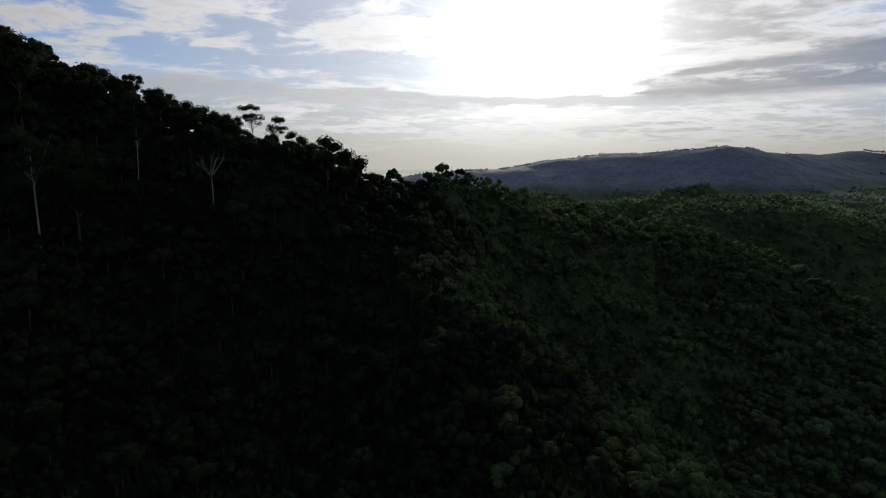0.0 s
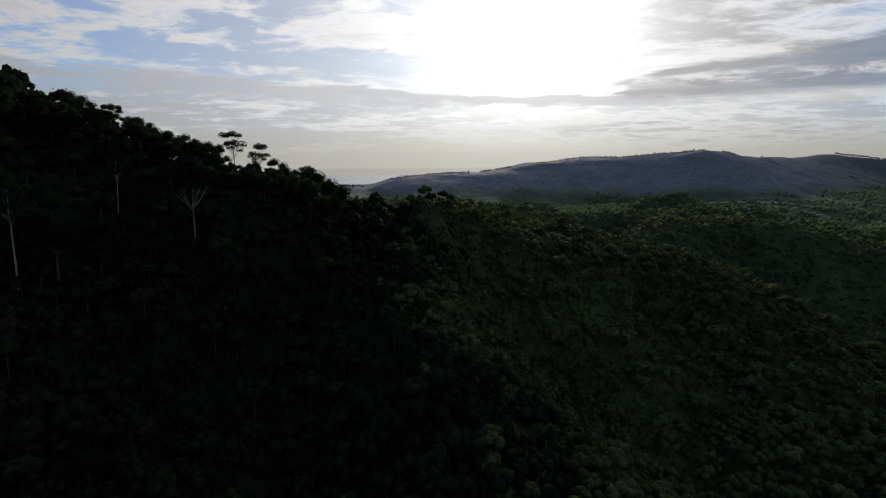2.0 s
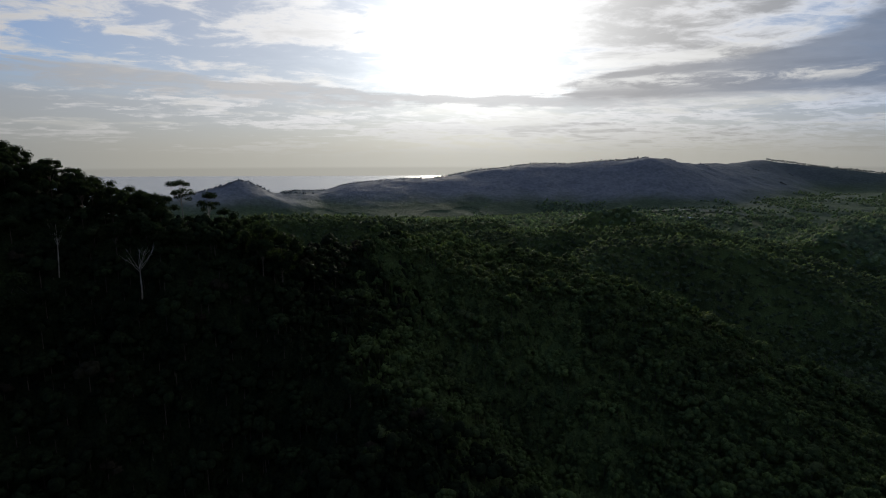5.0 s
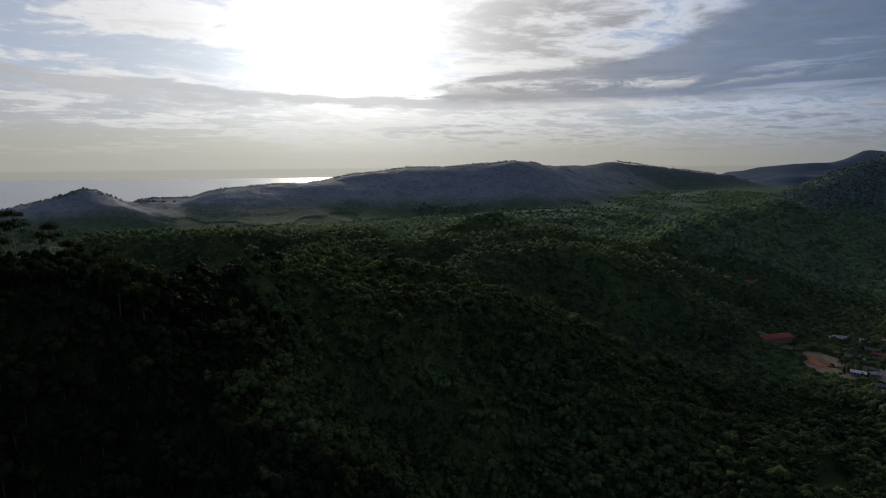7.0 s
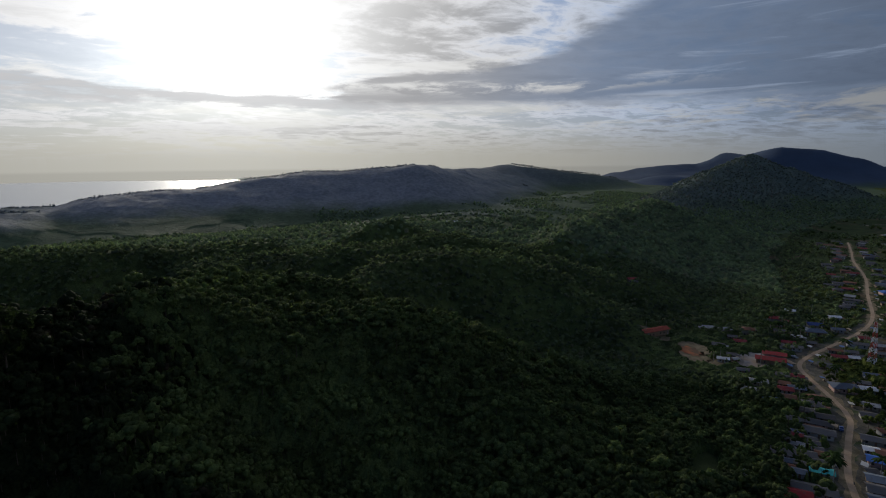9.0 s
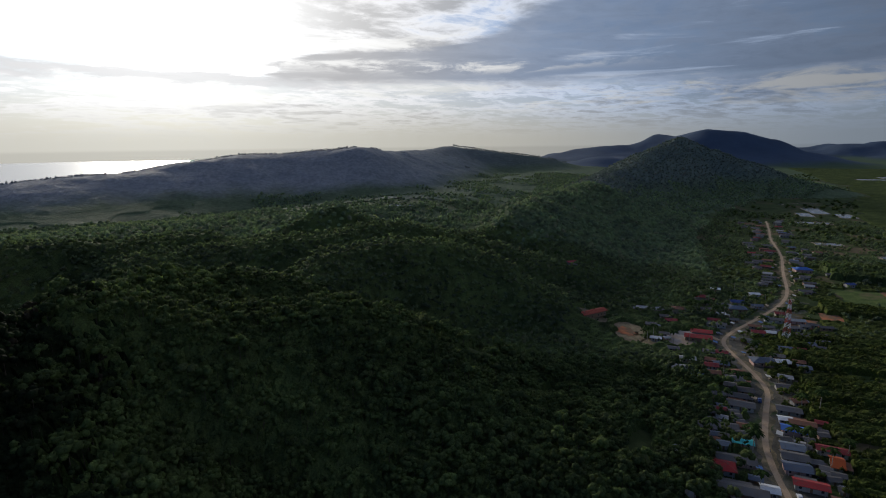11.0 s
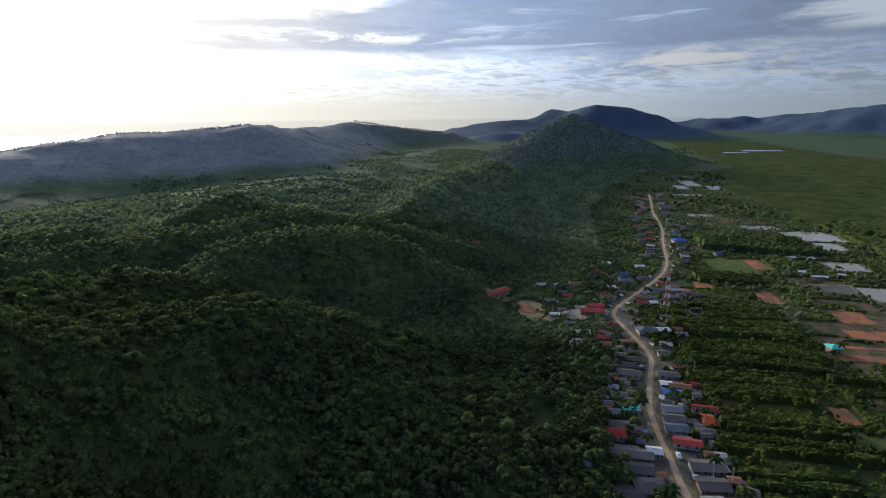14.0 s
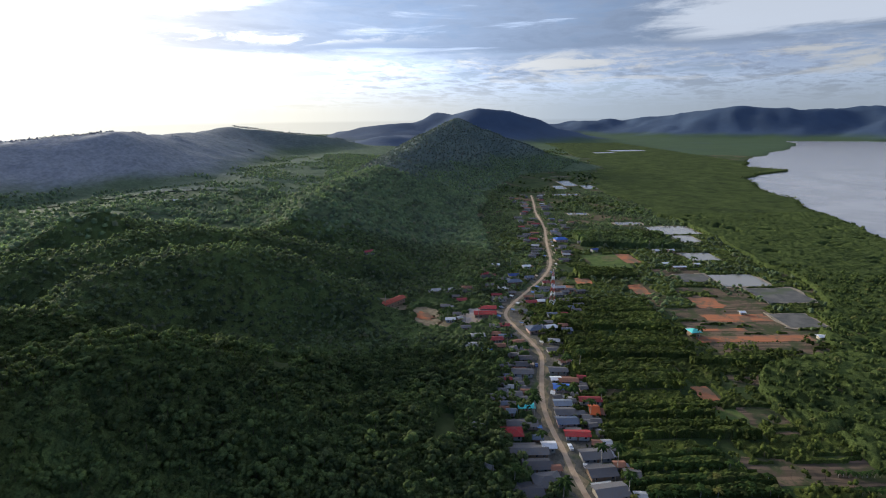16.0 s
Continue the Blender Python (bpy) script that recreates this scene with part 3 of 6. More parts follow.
def bush_tree(seed, height, radius, squash, leaf, count, lobes=5, bark=True, core=0.78):
    """A forest tree in one mesh, its foot at the origin: a dome of uneven lobes with leaf sprays."""
    r = np.random.default_rng(seed)
    s = Shape()
    mid = np.array([0, 0, height - radius * squash])
    if bark:
        s.join(*tube((0, 0, -1.5), mid, 0.06 * radius, 0.05, 4), 1)
    for i in range(lobes):
        if lobes == 1:
            c, k = mid, radius
        else:
            a, e = math.tau * (i / lobes) * 1.7 + r.uniform(-0.6, 0.6), r.uniform(-0.15, 1.0) if i else 1.2
            c = mid + np.array([math.cos(a) * math.cos(e), math.sin(a) * math.cos(e), math.sin(e) * squash]) * radius * 0.62
            k = radius * r.uniform(0.42, 0.62)
        v, f = ICO[1]
        v = lumpy(v, seed * 31 + i, 0.5) * np.array([1, 1, 0.85 if lobes > 1 else squash]) * r.uniform(0.85, 1.15, 3)
        f = [q for q in f if v[list(q)].mean(0)[2] > -0.5]
        s.join(c + v * k * core, f, 0)
        d = r.normal(size=(count, 3))
        d /= np.linalg.norm(d, axis=1)[:, None]
        d = d[d[:, 2] > -0.3][:max(1, count // lobes)]
        leaves(s, c + d * k * r.uniform(core - 0.08, 1.03, (len(d), 1)), d, leaf, r)
    return s.done()


def spread(protos, x, y, z, scale, name, mats, label, category, tones=None, smooth=True):
    """All copies of the shapes in one mesh of foliage."""
    n = len(x)
    pick = rng.integers(0, len(protos), n)
    turn = rng.uniform(0, math.tau, n)
    tones = rng.uniform(0, 1, n) if tones is None else tones
    vs, loops, sizes, mi, tn, base = [], [], [], [], [], 0
    for p, s in enumerate(protos):
        ids = np.nonzero(pick == p)[0]
        if not len(ids):
            continue
        c, q = np.cos(turn[ids])[:, None], np.sin(turn[ids])[:, None]
        k = scale[ids][:, None]
        kz = k * rng.uniform(0.85, 1.2, (len(ids), 1))
        vx = (s.v[None, :, 0] * c - s.v[None, :, 1] * q) * k + x[ids][:, None]
        vy = (s.v[None, :, 0] * q + s.v[None, :, 1] * c) * k + y[ids][:, None]
        vz = s.v[None, :, 2] * kz + z[ids][:, None]
        vs.append(np.stack([vx, vy, vz], -1).reshape(-1, 3))
        flat = np.array([i for f in s.f for i in f])
        loops.append((flat[None, :] + (base + np.arange(len(ids)) * len(s.v))[:, None]).ravel())
        sizes.append(np.tile([len(f) for f in s.f], len(ids)))
        mi.append(np.tile(s.m, len(ids)))
        tn.append(np.repeat(tones[ids], len(s.v)))
        base += len(ids) * len(s.v)
    vs, loops, sizes, mi, tn = (np.concatenate(a) for a in (vs, loops, sizes, mi, tn))
    me = bpy.data.meshes.new(name)
    me.vertices.add(len(vs)); me.vertices.foreach_set("co", vs.astype(np.float32).ravel())
    me.loops.add(len(loops)); me.loops.foreach_set("vertex_index", loops.astype(np.int32))
    me.polygons.add(len(sizes))
    me.polygons.foreach_set("loop_start", np.concatenate([[0], np.cumsum(sizes)[:-1]]).astype(np.int32))
    for m in mats:
        me.materials.append(m)
    me.polygons.foreach_set("material_index", mi.astype(np.int32))
    me.attributes.new("tone", "FLOAT", "POINT").data.foreach_set("value", tn.astype(np.float32))
    if smooth:
        me.polygons.foreach_set("use_smooth", np.ones(len(sizes), bool))
    me.update(calc_edges=True)
    return tagged(new(name, me), label, category, kind="stuff")


def grid_points(x0, x1, y0, y1, step, jitter=0.42):
    gx, gy = np.meshgrid(np.arange(x0, x1, step), np.arange(y0, y1, step))
    gx = gx + (np.arange(gx.shape[0]) % 2)[:, None] * step * 0.5
    return (gx + rng.uniform(-jitter, jitter, gx.shape) * step).ravel(), (gy + rng.uniform(-jitter, jitter, gy.shape) * step).ravel()


E_U, E_V = (0.53, -0.848), (0.848, 0.53)   # across and along the plain, from a point by the road


def plain_uv(x, y):
    return (x - 300) * E_U[0] + (y - 100) * E_U[1], (x - 300) * E_V[0] + (y - 100) * E_V[1]


def plain_xy(u, v):
    return 300 + u * E_U[0] + v * E_V[0], 100 + u * E_U[1] + v * E_V[1]


ROAD = [(120, -25), (165, 25), (195, 52), (210, 64), (224, 74), (240, 86), (260, 98), (291, 111), (316, 121), (333, 135), (352, 155), (371, 173), (395, 180),
        (441, 183), (495, 188), (545, 201), (624, 236), (722, 278), (826, 333), (906, 369), (1003, 415)]
LANE = [(374, 178), (382, 197), (388, 222), (386, 250), (372, 262), (352, 256)]


def smooth_line(pts, step=4.0):
    p = np.array(pts, float)
    out = []
    for i in range(len(p) - 1):
        a, b, c, d = p[max(i - 1, 0)], p[i], p[i + 1], p[min(i + 2, len(p) - 1)]
        n = max(2, int(np.linalg.norm(c - b) / step))
        for t in np.arange(n) / n:
            out.append(0.5 * (2 * b + (c - a) * t + (2 * a - 5 * b + 4 * c - d) * t * t + (3 * b - a - 3 * c + d) * t ** 3))
    out.append(p[-1])
    return np.array(out)


ROAD_LINE, LANE_LINE = smooth_line(ROAD), smooth_line(LANE)


def off_line(x, y, line):
    """Distance from the line, in plan."""
    d = np.full(np.shape(x), 1e9)
    for px, py in line[::2]:
        d = np.minimum(d, np.hypot(x - px, y - py))
    return d


# bare or open ground among the trees: centre, half sizes along and across, turn
CLEARINGS = [(193, 223, 30, 7, 35), (201, 181, 12, 4, 30), (196, 122, 12, 7, 30), (346, 232, 15, 10, 60), (358, 196, 19, 11, 20), (344, 264, 16, 8, 60), (206, 129, 13, 5, 20), (416, 348, 11, 7, 30), (331, 222, 15, 9, 60), (332, 205, 9, 5, 30)]


def in_clearing(x, y, grow=0.0):
    hit = np.zeros(np.shape(x), bool)
    for cx, cy, a, b, turn in CLEARINGS:
        c, s = math.cos(radians(turn)), math.sin(radians(turn))
        dx, dy = (x - cx) * c + (y - cy) * s, -(x - cx) * s + (y - cy) * c
        hit |= (dx / (a + grow)) ** 2 + (dy / (b + grow)) ** 2 < 1
    return hit


# x, y, length, width, eaves height, roof, turn off the plots' direction, kind of roof
HOMES_SOUTH_WEST = [
    (248, 103, 9, 4.5, 2.6, "teal", 0, "gable"), (239, 107.5, 5, 4, 2.8, "pale_blue", 0, "gable"), (231, 98, 17, 6.5, 2.6, "grey", 0, "gable"), (220.5, 99, 11, 8, 3.2, "red", 0, "hip"),
    (211, 86, 20, 7, 2.8, "grey", 0, "gable"), (219, 79, 6.5, 5, 3.4, "white", 0, "gable"), (203, 79, 13, 7.5, 2.8, "dark_grey", 0, "gable"), (195, 70.5, 13, 10, 3.0, "grey", 8, "hip"),
    (184, 74.5, 13, 7, 2.8, "dark_grey", 5, "gable"), (215, 116, 5, 5, 3.0, "silver", 30, "gable"), (187, 95, 4, 4, 3.4, "silver", 20, "spire"), (284, 121, 14, 7, 3.0, "grey", -4, "gable"),
    (293, 127, 12, 6, 2.8, "dark_grey", -4, "gable"), (301, 154, 7, 5, 3.0, "blue", 0, "gable"), (329, 154, 9, 5, 3.0, "blue_grey", 5, "gable"),
]
HOMES_SOUTH_EAST = [
    (324, 141, 8, 6, 3.0, "rust", 8, "gable"), (314, 138, 10, 7, 3.0, "grey", 4, "hip"), (313, 150, 7, 5, 2.8, "rust", 0, "gable"), (224, 58, 15, 8, 3.0, "grey", 6, "gable"),
    (213, 52, 13, 8, 3.0, "dark_grey", 6, "gable"), (202, 45, 15, 9, 3.0, "grey", 10, "gable"), (236, 70.5, 13, 5, 3.0, "red", -4, "gable"), (245, 79, 11, 7, 2.8, "blue_grey", 2, "gable"),
    (253, 83, 11, 7, 2.8, "grey", 0, "gable"), (261, 87, 10, 6.5, 2.8, "pale_blue", 0, "gable"), (262, 70, 4.6, 10, 3.0, "orange", -6, "gable"), (272, 75, 13, 5, 3.0, "maroon", -4, "gable"),
    (278, 93, 11, 6, 3.0, "blue", -6, "gable"), (286, 100, 6, 4, 2.8, "white", 0, "gable"), (288, 93, 12, 5, 2.8, "rust", -4, "gable"),
]
HOMES_JUNCTION = [
    (298, 103, 12, 6, 2.8, "grey", -4, "gable"), (312, 104, 7, 5, 2.8, "rust", 20, "gable"), (354, 140, 15, 10, 3.2, "blue_grey", 10, "hip"), (362, 132, 8, 6, 3.0, "white", 10, "gable"),
    (362, 187, 19, 8, 3.6, "red", -2, "gable"), (372, 190, 15, 7, 4.4, "red", -2, "gable"), (338, 205, 7.5, 4.2, 3.0, "white", 0, "gable"), (345, 201, 4, 3.4, 2.6, "silver", 30, "gable"),
    (351, 207, 6, 5, 2.8, "dark_grey", 0, "gable"), (343, 265, 28, 8, 4.2, "school_red", 52, "gable"), (407, 229, 9, 7, 5.6, "rust", 0, "hip"), (401, 194, 15, 6, 3.0, "grey", 0, "gable"),
    (409, 200, 9, 5, 3.0, "maroon", 0, "gable"), (454, 235, 10, 8, 5.8, "maroon", 5, "hip"), (452, 203, 16, 10, 3.4, "blue_grey", 8, "hip"),
]
HOMES_NORTH = [
    (471, 212, 11, 8, 3.2, "navy", 8, "gable"), (446, 172, 14, 6, 3.0, "grey", 4, "gable"), (456, 160, 13, 6, 3.0, "silver", 4, "gable"), (406, 166, 9, 6, 3.2, "maroon", 4, "gable"),
    (413, 160, 6, 5, 3.0, "white", 4, "gable"), (399, 243, 9, 7, 3.2, "silver", 30, "gable"), (392, 254, 12, 7, 3.2, "silver", 10, "gable"), (432, 217, 11, 6, 3.0, "grey", 0, "gable"),
    (428, 204, 7, 5, 3.0, "white", 0, "gable"), (444, 228, 9, 6, 3.0, "grey", 0, "gable"), (497, 244, 8, 6, 3.2, "white", 0, "gable"), (508, 214, 9, 6, 3.0, "white", 10, "gable"),
    (643, 225, 18, 12, 4.0, "blue", 10, "hip"), (612, 173, 8, 7, 3.2, "navy", 20, "gable"), (402, 39, 7.5, 7, 4.6, "cyan", 10, "hip"),
]
HOMES_OUTLYING = [
    (442, -40, 8, 4, 2.4, "white", 0, "gable"), (641, 110, 6, 6, 3.4, "white", 20, "gable"), (650, 95, 6, 6, 3.4, "white", 20, "gable"), (418, 351, 12, 7, 3.4, "maroon", 40, "gable"),
    (468, 790, 10, 7, 3.2, "white", 20, "gable"), (482, 782, 9, 7, 3.2, "white", 60, "gable"), (455, 772, 8, 6, 3.0, "silver", 10, "gable"), (498, 770, 9, 6, 3.0, "silver", 40, "gable"),
    (590, 90, 9, 5, 3.0, "white", 0, "gable"), (583, 76, 14, 4, 2.6, "white", 0, "gable"), (468, 12, 4, 3, 2.4, "white", 0, "gable"), (603, 62, 6, 4, 2.6, "white", 0, "gable"),
]
HOMES = [*HOMES_SOUTH_WEST, *HOMES_SOUTH_EAST, *HOMES_JUNCTION, *HOMES_NORTH, *HOMES_OUTLYING]
_r = np.random.default_rng(21)
_sheds = ["grey", "dark_grey", "rust", "silver", "dark_grey", "grey", "blue_grey", "maroon"]
_tints = ["grey", "dark_grey", "grey", "blue_grey", "rust", "silver", "grey", "dark_grey", "maroon", "grey", "dark_grey", "dark_grey"]
for _i in range(118, len(ROAD_LINE) - 2, 3):
    _p, _q = ROAD_LINE[_i], ROAD_LINE[_i + 1]
    _d = (_q - _p) / np.linalg.norm(_q - _p)
    for _side in (-1, 1):
        if _r.uniform() < 0.62:
            _o = _side * _r.uniform(11, 20 if _r.uniform() < 0.7 else 42)
            _x, _y = _p[0] + _d[1] * _o, _p[1] - _d[0] * _o
            if all(math.hypot(_x - h[0], _y - h[1]) > 11 for h in HOMES):
                HOMES.append((_x, _y, _r.uniform(7, 14), _r.uniform(5, 8), _r.uniform(2.7, 3.4), _tints[_r.integers(len(_tints))],
                              math.degrees(math.atan2(_d[1], _d[0])) - 32 + _r.uniform(-12, 12), "hip" if _r.uniform() < 0.25 else "gable"))
for _x0, _x1, _n, _far in ((190, 335, 46, 26), (335, 480, 60, 58)):
    _seg = ROAD_LINE[(ROAD_LINE[:, 0] > _x0) & (ROAD_LINE[:, 0] < _x1)]
    for _k in range(_n):
        _i = int(_r.integers(0, len(_seg) - 1))
        _p, _d = _seg[_i], (_seg[_i + 1] - _seg[_i]) / np.linalg.norm(_seg[_i + 1] - _seg[_i])
        _o = _r.choice((-1, 1)) * (8.5 + (_far - 8.5) * _r.uniform() ** 1.5)
        _x, _y = _p[0] + _d[1] * _o, _p[1] - _d[0] * _o
        if all(math.hypot(_x - h[0], _y - h[1]) > 3.2 + 0.5 * max(h[2], h[3]) for h in HOMES) and min(math.hypot(_x - q[0], _y - q[1]) for q in ROAD_LINE) > 8.2 and not any(math.hypot(_x - c[0], _y - c[1]) < c[2] for c in CLEARINGS):
            HOMES.append((_x, _y, _r.uniform(6, 10), _r.uniform(4.5, 6.5), _r.uniform(2.5, 3.0), _tints[_r.integers(len(_tints))], _r.uniform(-8, 8), "gable"))
# low sheds that fill the gaps between the houses
_seg = ROAD_LINE[(ROAD_LINE[:, 0] > 175) & (ROAD_LINE[:, 0] < 292)]
for _k in range(260):
    _i = int(_r.integers(0, len(_seg) - 1))
    _p, _d = _seg[_i], (_seg[_i + 1] - _seg[_i]) / np.linalg.norm(_seg[_i + 1] - _seg[_i])
    _o = _r.choice((-1, 1)) * _r.uniform(7.5, 24)
    _x, _y = _p[0] + _d[1] * _o, _p[1] - _d[0] * _o
    if all(math.hypot(_x - h[0], _y - h[1]) > 1.6 + 0.5 * max(h[2], h[3]) for h in HOMES) and min(math.hypot(_x - q[0], _y - q[1]) for q in ROAD_LINE) > 6.6 and not any(math.hypot(_x - c[0], _y - c[1]) < c[2] for c in CLEARINGS):
        HOMES.append((_x, _y, _r.uniform(3.4, 5.0), _r.uniform(3.0, 3.8), _r.uniform(2.0, 2.5), _sheds[_r.integers(len(_sheds))], _r.uniform(-12, 12), "gable"))
HOMES = [(a, b, c * 0.88, d * 0.88, e, f, g_, k) for a, b, c, d, e, f, g_, k in HOMES]
HOME_SPOTS = np.array([(h[0], h[1], max(h[2], h[3]) * 0.5 + 1.2) for h in HOMES])

# plots on the plain: u0, u1, v0, v1 in the plain's own axes
DRAINED = [(156, 184, 180, 206), (200, 242, 120, 158), (184, 212, 66, 94)]
PONDS = [(187, 230, 166, 203), (198, 230, 257, 290), (212, 270, 388, 440), (180, 216, 456, 474), (226, 250, 342, 380),
         (204, 232, 900, 990), (238, 262, 845, 900), (176, 196, 850, 900), (150, 200, 752, 770), (120, 180, 1040, 1070), (190, 250, 1080, 1130), (380, 450, 1560, 1640), (560, 640, 1900, 1960), (660, 800, 2000, 2090), (130, 160, 540, 556)]
RED_PLOTS = [(137, 160, 112, 136), (130, 180, 80, 95), (106, 188, 43, 53), (112, 150, 62, 67), (98, 112, 146, 176), (70, 80, -36, -20), (28, 48, 153, 176), (54, 68, 180, 200), (124, 140, 250, 290)]
BROWN_PLOTS = [(108, 186, 20, 112), (136, 196, 112, 166), (140, 186, 204, 228), (84, 114, -61, -44), (90, 112, -76, -67), (62, 124, -109, -88), (62, 96, -140, -122), (98, 130, -20, -5), (186, 204, 40, 62)]
MEADOWS = [(84, 128, 232, 288), (62, 84, -68, -46)]
PLANTINGS = [(14, 98, 98, 128), (12, 101, 66, 95), (10, 98, 34, 48), (9, 96, 17, 31), (8, 73, -23, 10), (13, 76, -56, -42), (8, 84, -74, -59), (5, 58, -98, -85), (3, 72, -116, -101), (2, 64, -150, -120), (60, 120, 196, 226), (84, 140, 8, 15)]


def in_rects(u, v, rects, grow=0.0):
    hit = np.zeros(np.shape(u), bool)
    for a, b, c, d in rects:
        hit |= (u > a - grow) & (u < b + grow) & (v > c - grow) & (v < d + grow)
    return hit


def clear_of_homes(x, y, extra=0.0):
    ok = np.ones(len(x), bool)
    for hx, hy, r in HOME_SPOTS:
        ok &= (x - hx) ** 2 + (y - hy) ** 2 > (r + extra) ** 2
    return ok


def wood(x, y):
    """Where the hills' woods stand: not on the plain, the road or the clearings."""
    h = land(x, y)
    u, v = plain_uv(x, y)
    roadside = off_line(x, y, ROAD_LINE)
    ok = (h > -0.5) & ~in_clearing(x, y)
    ok &= (h > 3.5) | (u < -16)
    ok &= roadside > 9
    return ok & clear_of_homes(x, y), h


def wet_edge(v):
    """Where the mangrove begins, across the plain."""
    return np.interp(v, [-200, -74, -60, -26, 9, 18, 64, 152, 244, 317, 480, 800, 1500, 2500], [125, 122, 109, 119, 140, 186, 203, 256, 268, 268, 275, 262, 420, 500])


def sector(x, y, r0, r1, a0=-48, a1=108):
    r, a = np.hypot(x, y), np.degrees(np.arctan2(x, y))
    return (r > r0) & (r < r1) & (a > a0) & (a < a1)


SHRUBS = [bush_tree(31 + i, h, r, q, 0.5, 16, 2, False) for i, (h, r, q) in enumerate([(2.6, 2.4, 0.8), (3.2, 2.7, 0.8), (2.2, 2.0, 0.9)])]


def domes(x, y, cell, seed):
    """Heights and tones of a canopy of round crowns, one to each jittered cell."""
    ix, iy = np.floor(x / cell).astype(np.int64), np.floor(y / cell).astype(np.int64)
    top, tone = np.zeros(np.shape(x)), np.zeros(np.shape(x))
    for dx in (-1, 0, 1):
        for dy in (-1, 0, 1):
            n = ((ix + dx) * 73856093 ^ (iy + dy) * 19349663 ^ seed * 83492791) & 0x7FFFFFFF
            n = (n ^ (n >> 13)) * 1274126177 & 0x7FFFFFFF
            a, b, c = (n & 1023) / 1023, (n >> 10 & 1023) / 1023, (n >> 20 & 1023) / 1023
            px, py, r = (ix + dx + 0.15 + 0.7 * a) * cell, (iy + dy + 0.15 + 0.7 * b) * cell, cell * (0.55 + 0.35 * c)
            h = (0.6 + 0.4 * b) * np.sqrt(np.clip(1 - ((x - px) ** 2 + (y - py) ** 2) / r ** 2, 0, 1))
            tone = np.where(h > top, c, tone)
            top = np.maximum(top, h)
    return top, tone


def canopy(name, x, y, rise, ok, tone, mat, label, category, smooth=False):
    """A closed roof of crowns over a grid of places; it comes down to the soil at its edges."""
    z = land(x, y)
    z = np.where(ok, z + rise, z - 1.5)
    n, k = x.shape
    i, j = np.meshgrid(np.arange(n - 1), np.arange(k - 1), indexing="ij")
    q = np.stack([i * k + j, (i + 1) * k + j, (i + 1) * k + j + 1, i * k + j + 1], -1).reshape(-1, 4)
    q = q[ok.ravel()[q].any(1)]
    used, back = np.unique(q, return_inverse=True)
    v = np.column_stack([x.ravel(), y.ravel(), z.ravel()])[used]
    me = mesh_from(name, v.tolist(), back.reshape(-1, 4).tolist(), [mat], None, tone.ravel()[used])
    me.polygons.foreach_set("use_smooth", np.full(len(me.polygons), smooth))
    return tagged(new(name, me), label, category, kind="stuff")


# near woods on the slopes


def shade_side(x, y, z):
    """Crest side that gets the shade-dark leaf colour, with a ragged edge towards the lighter slope."""
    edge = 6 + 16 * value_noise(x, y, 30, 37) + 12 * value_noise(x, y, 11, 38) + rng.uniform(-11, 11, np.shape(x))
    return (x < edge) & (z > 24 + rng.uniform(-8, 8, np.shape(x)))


a, r = np.meshgrid(np.radians(np.arange(-50, 76, 0.40)), np.arange(40, 340, 1.6))
x, y = r * np.sin(a) + rng.uniform(-0.4, 0.4, a.shape), r * np.cos(a) + rng.uniform(-0.4, 0.4, a.shape)
ok, z = (q.reshape(x.shape) for q in wood(x.ravel(), y.ravel()))
top, tone = domes(x, y, 4.2, 3)
rise, tone = 1.5 + 2.9 * top + rng.uniform(-1.0, 1.0, x.shape), np.clip(tone * 0.6 + rng.uniform(0, 0.3, x.shape), 0, 0.89)
# old: places on the crest side where the leaf colour carries the shade
old = shade_side(x, y, z)
for keep, leaf, label in ((old, M_LEAF_SHADE, "tangled undergrowth between the forest trees, shade painted into its leaf colour"), (~old, M_LEAF_SLOPE, "tangled green undergrowth of the lighter slope forest")):
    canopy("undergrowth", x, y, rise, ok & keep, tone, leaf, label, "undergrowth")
NEAR = [bush_tree(11 + i, h, r, q, 0.38, int(n * 0.58), l, True, 0.76) for i, (h, r, q, n, l) in enumerate([(6.5, 2.5, 0.95, 56, 4), (7.5, 2.9, 0.95, 64, 5), (6.0, 2.1, 1.2, 44, 3), (8, 3.2, 0.85, 70, 5), (8, 2.3, 1.35, 54, 4), (5, 2.7, 0.75, 54, 4), (9, 2.8, 1.15, 62, 5)])]
x, y = grid_points(-260, 340, 20, 345, 3.55)
xd, yd = grid_points(-130, 20, 60, 200, 6.2)
x, y = np.concatenate([x, xd]), np.concatenate([y, yd])
ok, z = wood(x, y)
ok &= sector(x, y, 45, 335)
x, y, z = x[ok], y[ok], z[ok]
size = rng.lognormal(0.04, 0.24, len(x)) * (1 + 0.22 * value_noise(x, y, 34, 31))
size = np.clip(size * 0.84, 0.55, 1.4)
old = shade_side(x, y, z)
single = (x > -38) & (x < 40) & (y > 86) & (y < 140) & (rng.uniform(size=len(x)) < 0.8)
SINGLES = [(float(a), float(b), float(c), float(d)) for a, b, c, d in zip(x[single], y[single], z[single], size[single])][:290]
taken = np.zeros(len(x), bool)
taken[np.nonzero(single)[0][:290]] = True
for name, pick, leaf, label in (("jungle", old & ~taken, M_LEAF_SHADE, "dense rainforest on the steep hillside, shade painted into its leaf colour"), ("hillside_forest", ~old & ~taken, M_LEAF_SLOPE, "dense green forest of small crowns on the slope")):
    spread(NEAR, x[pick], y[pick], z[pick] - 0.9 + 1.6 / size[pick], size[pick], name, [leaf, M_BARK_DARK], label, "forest")

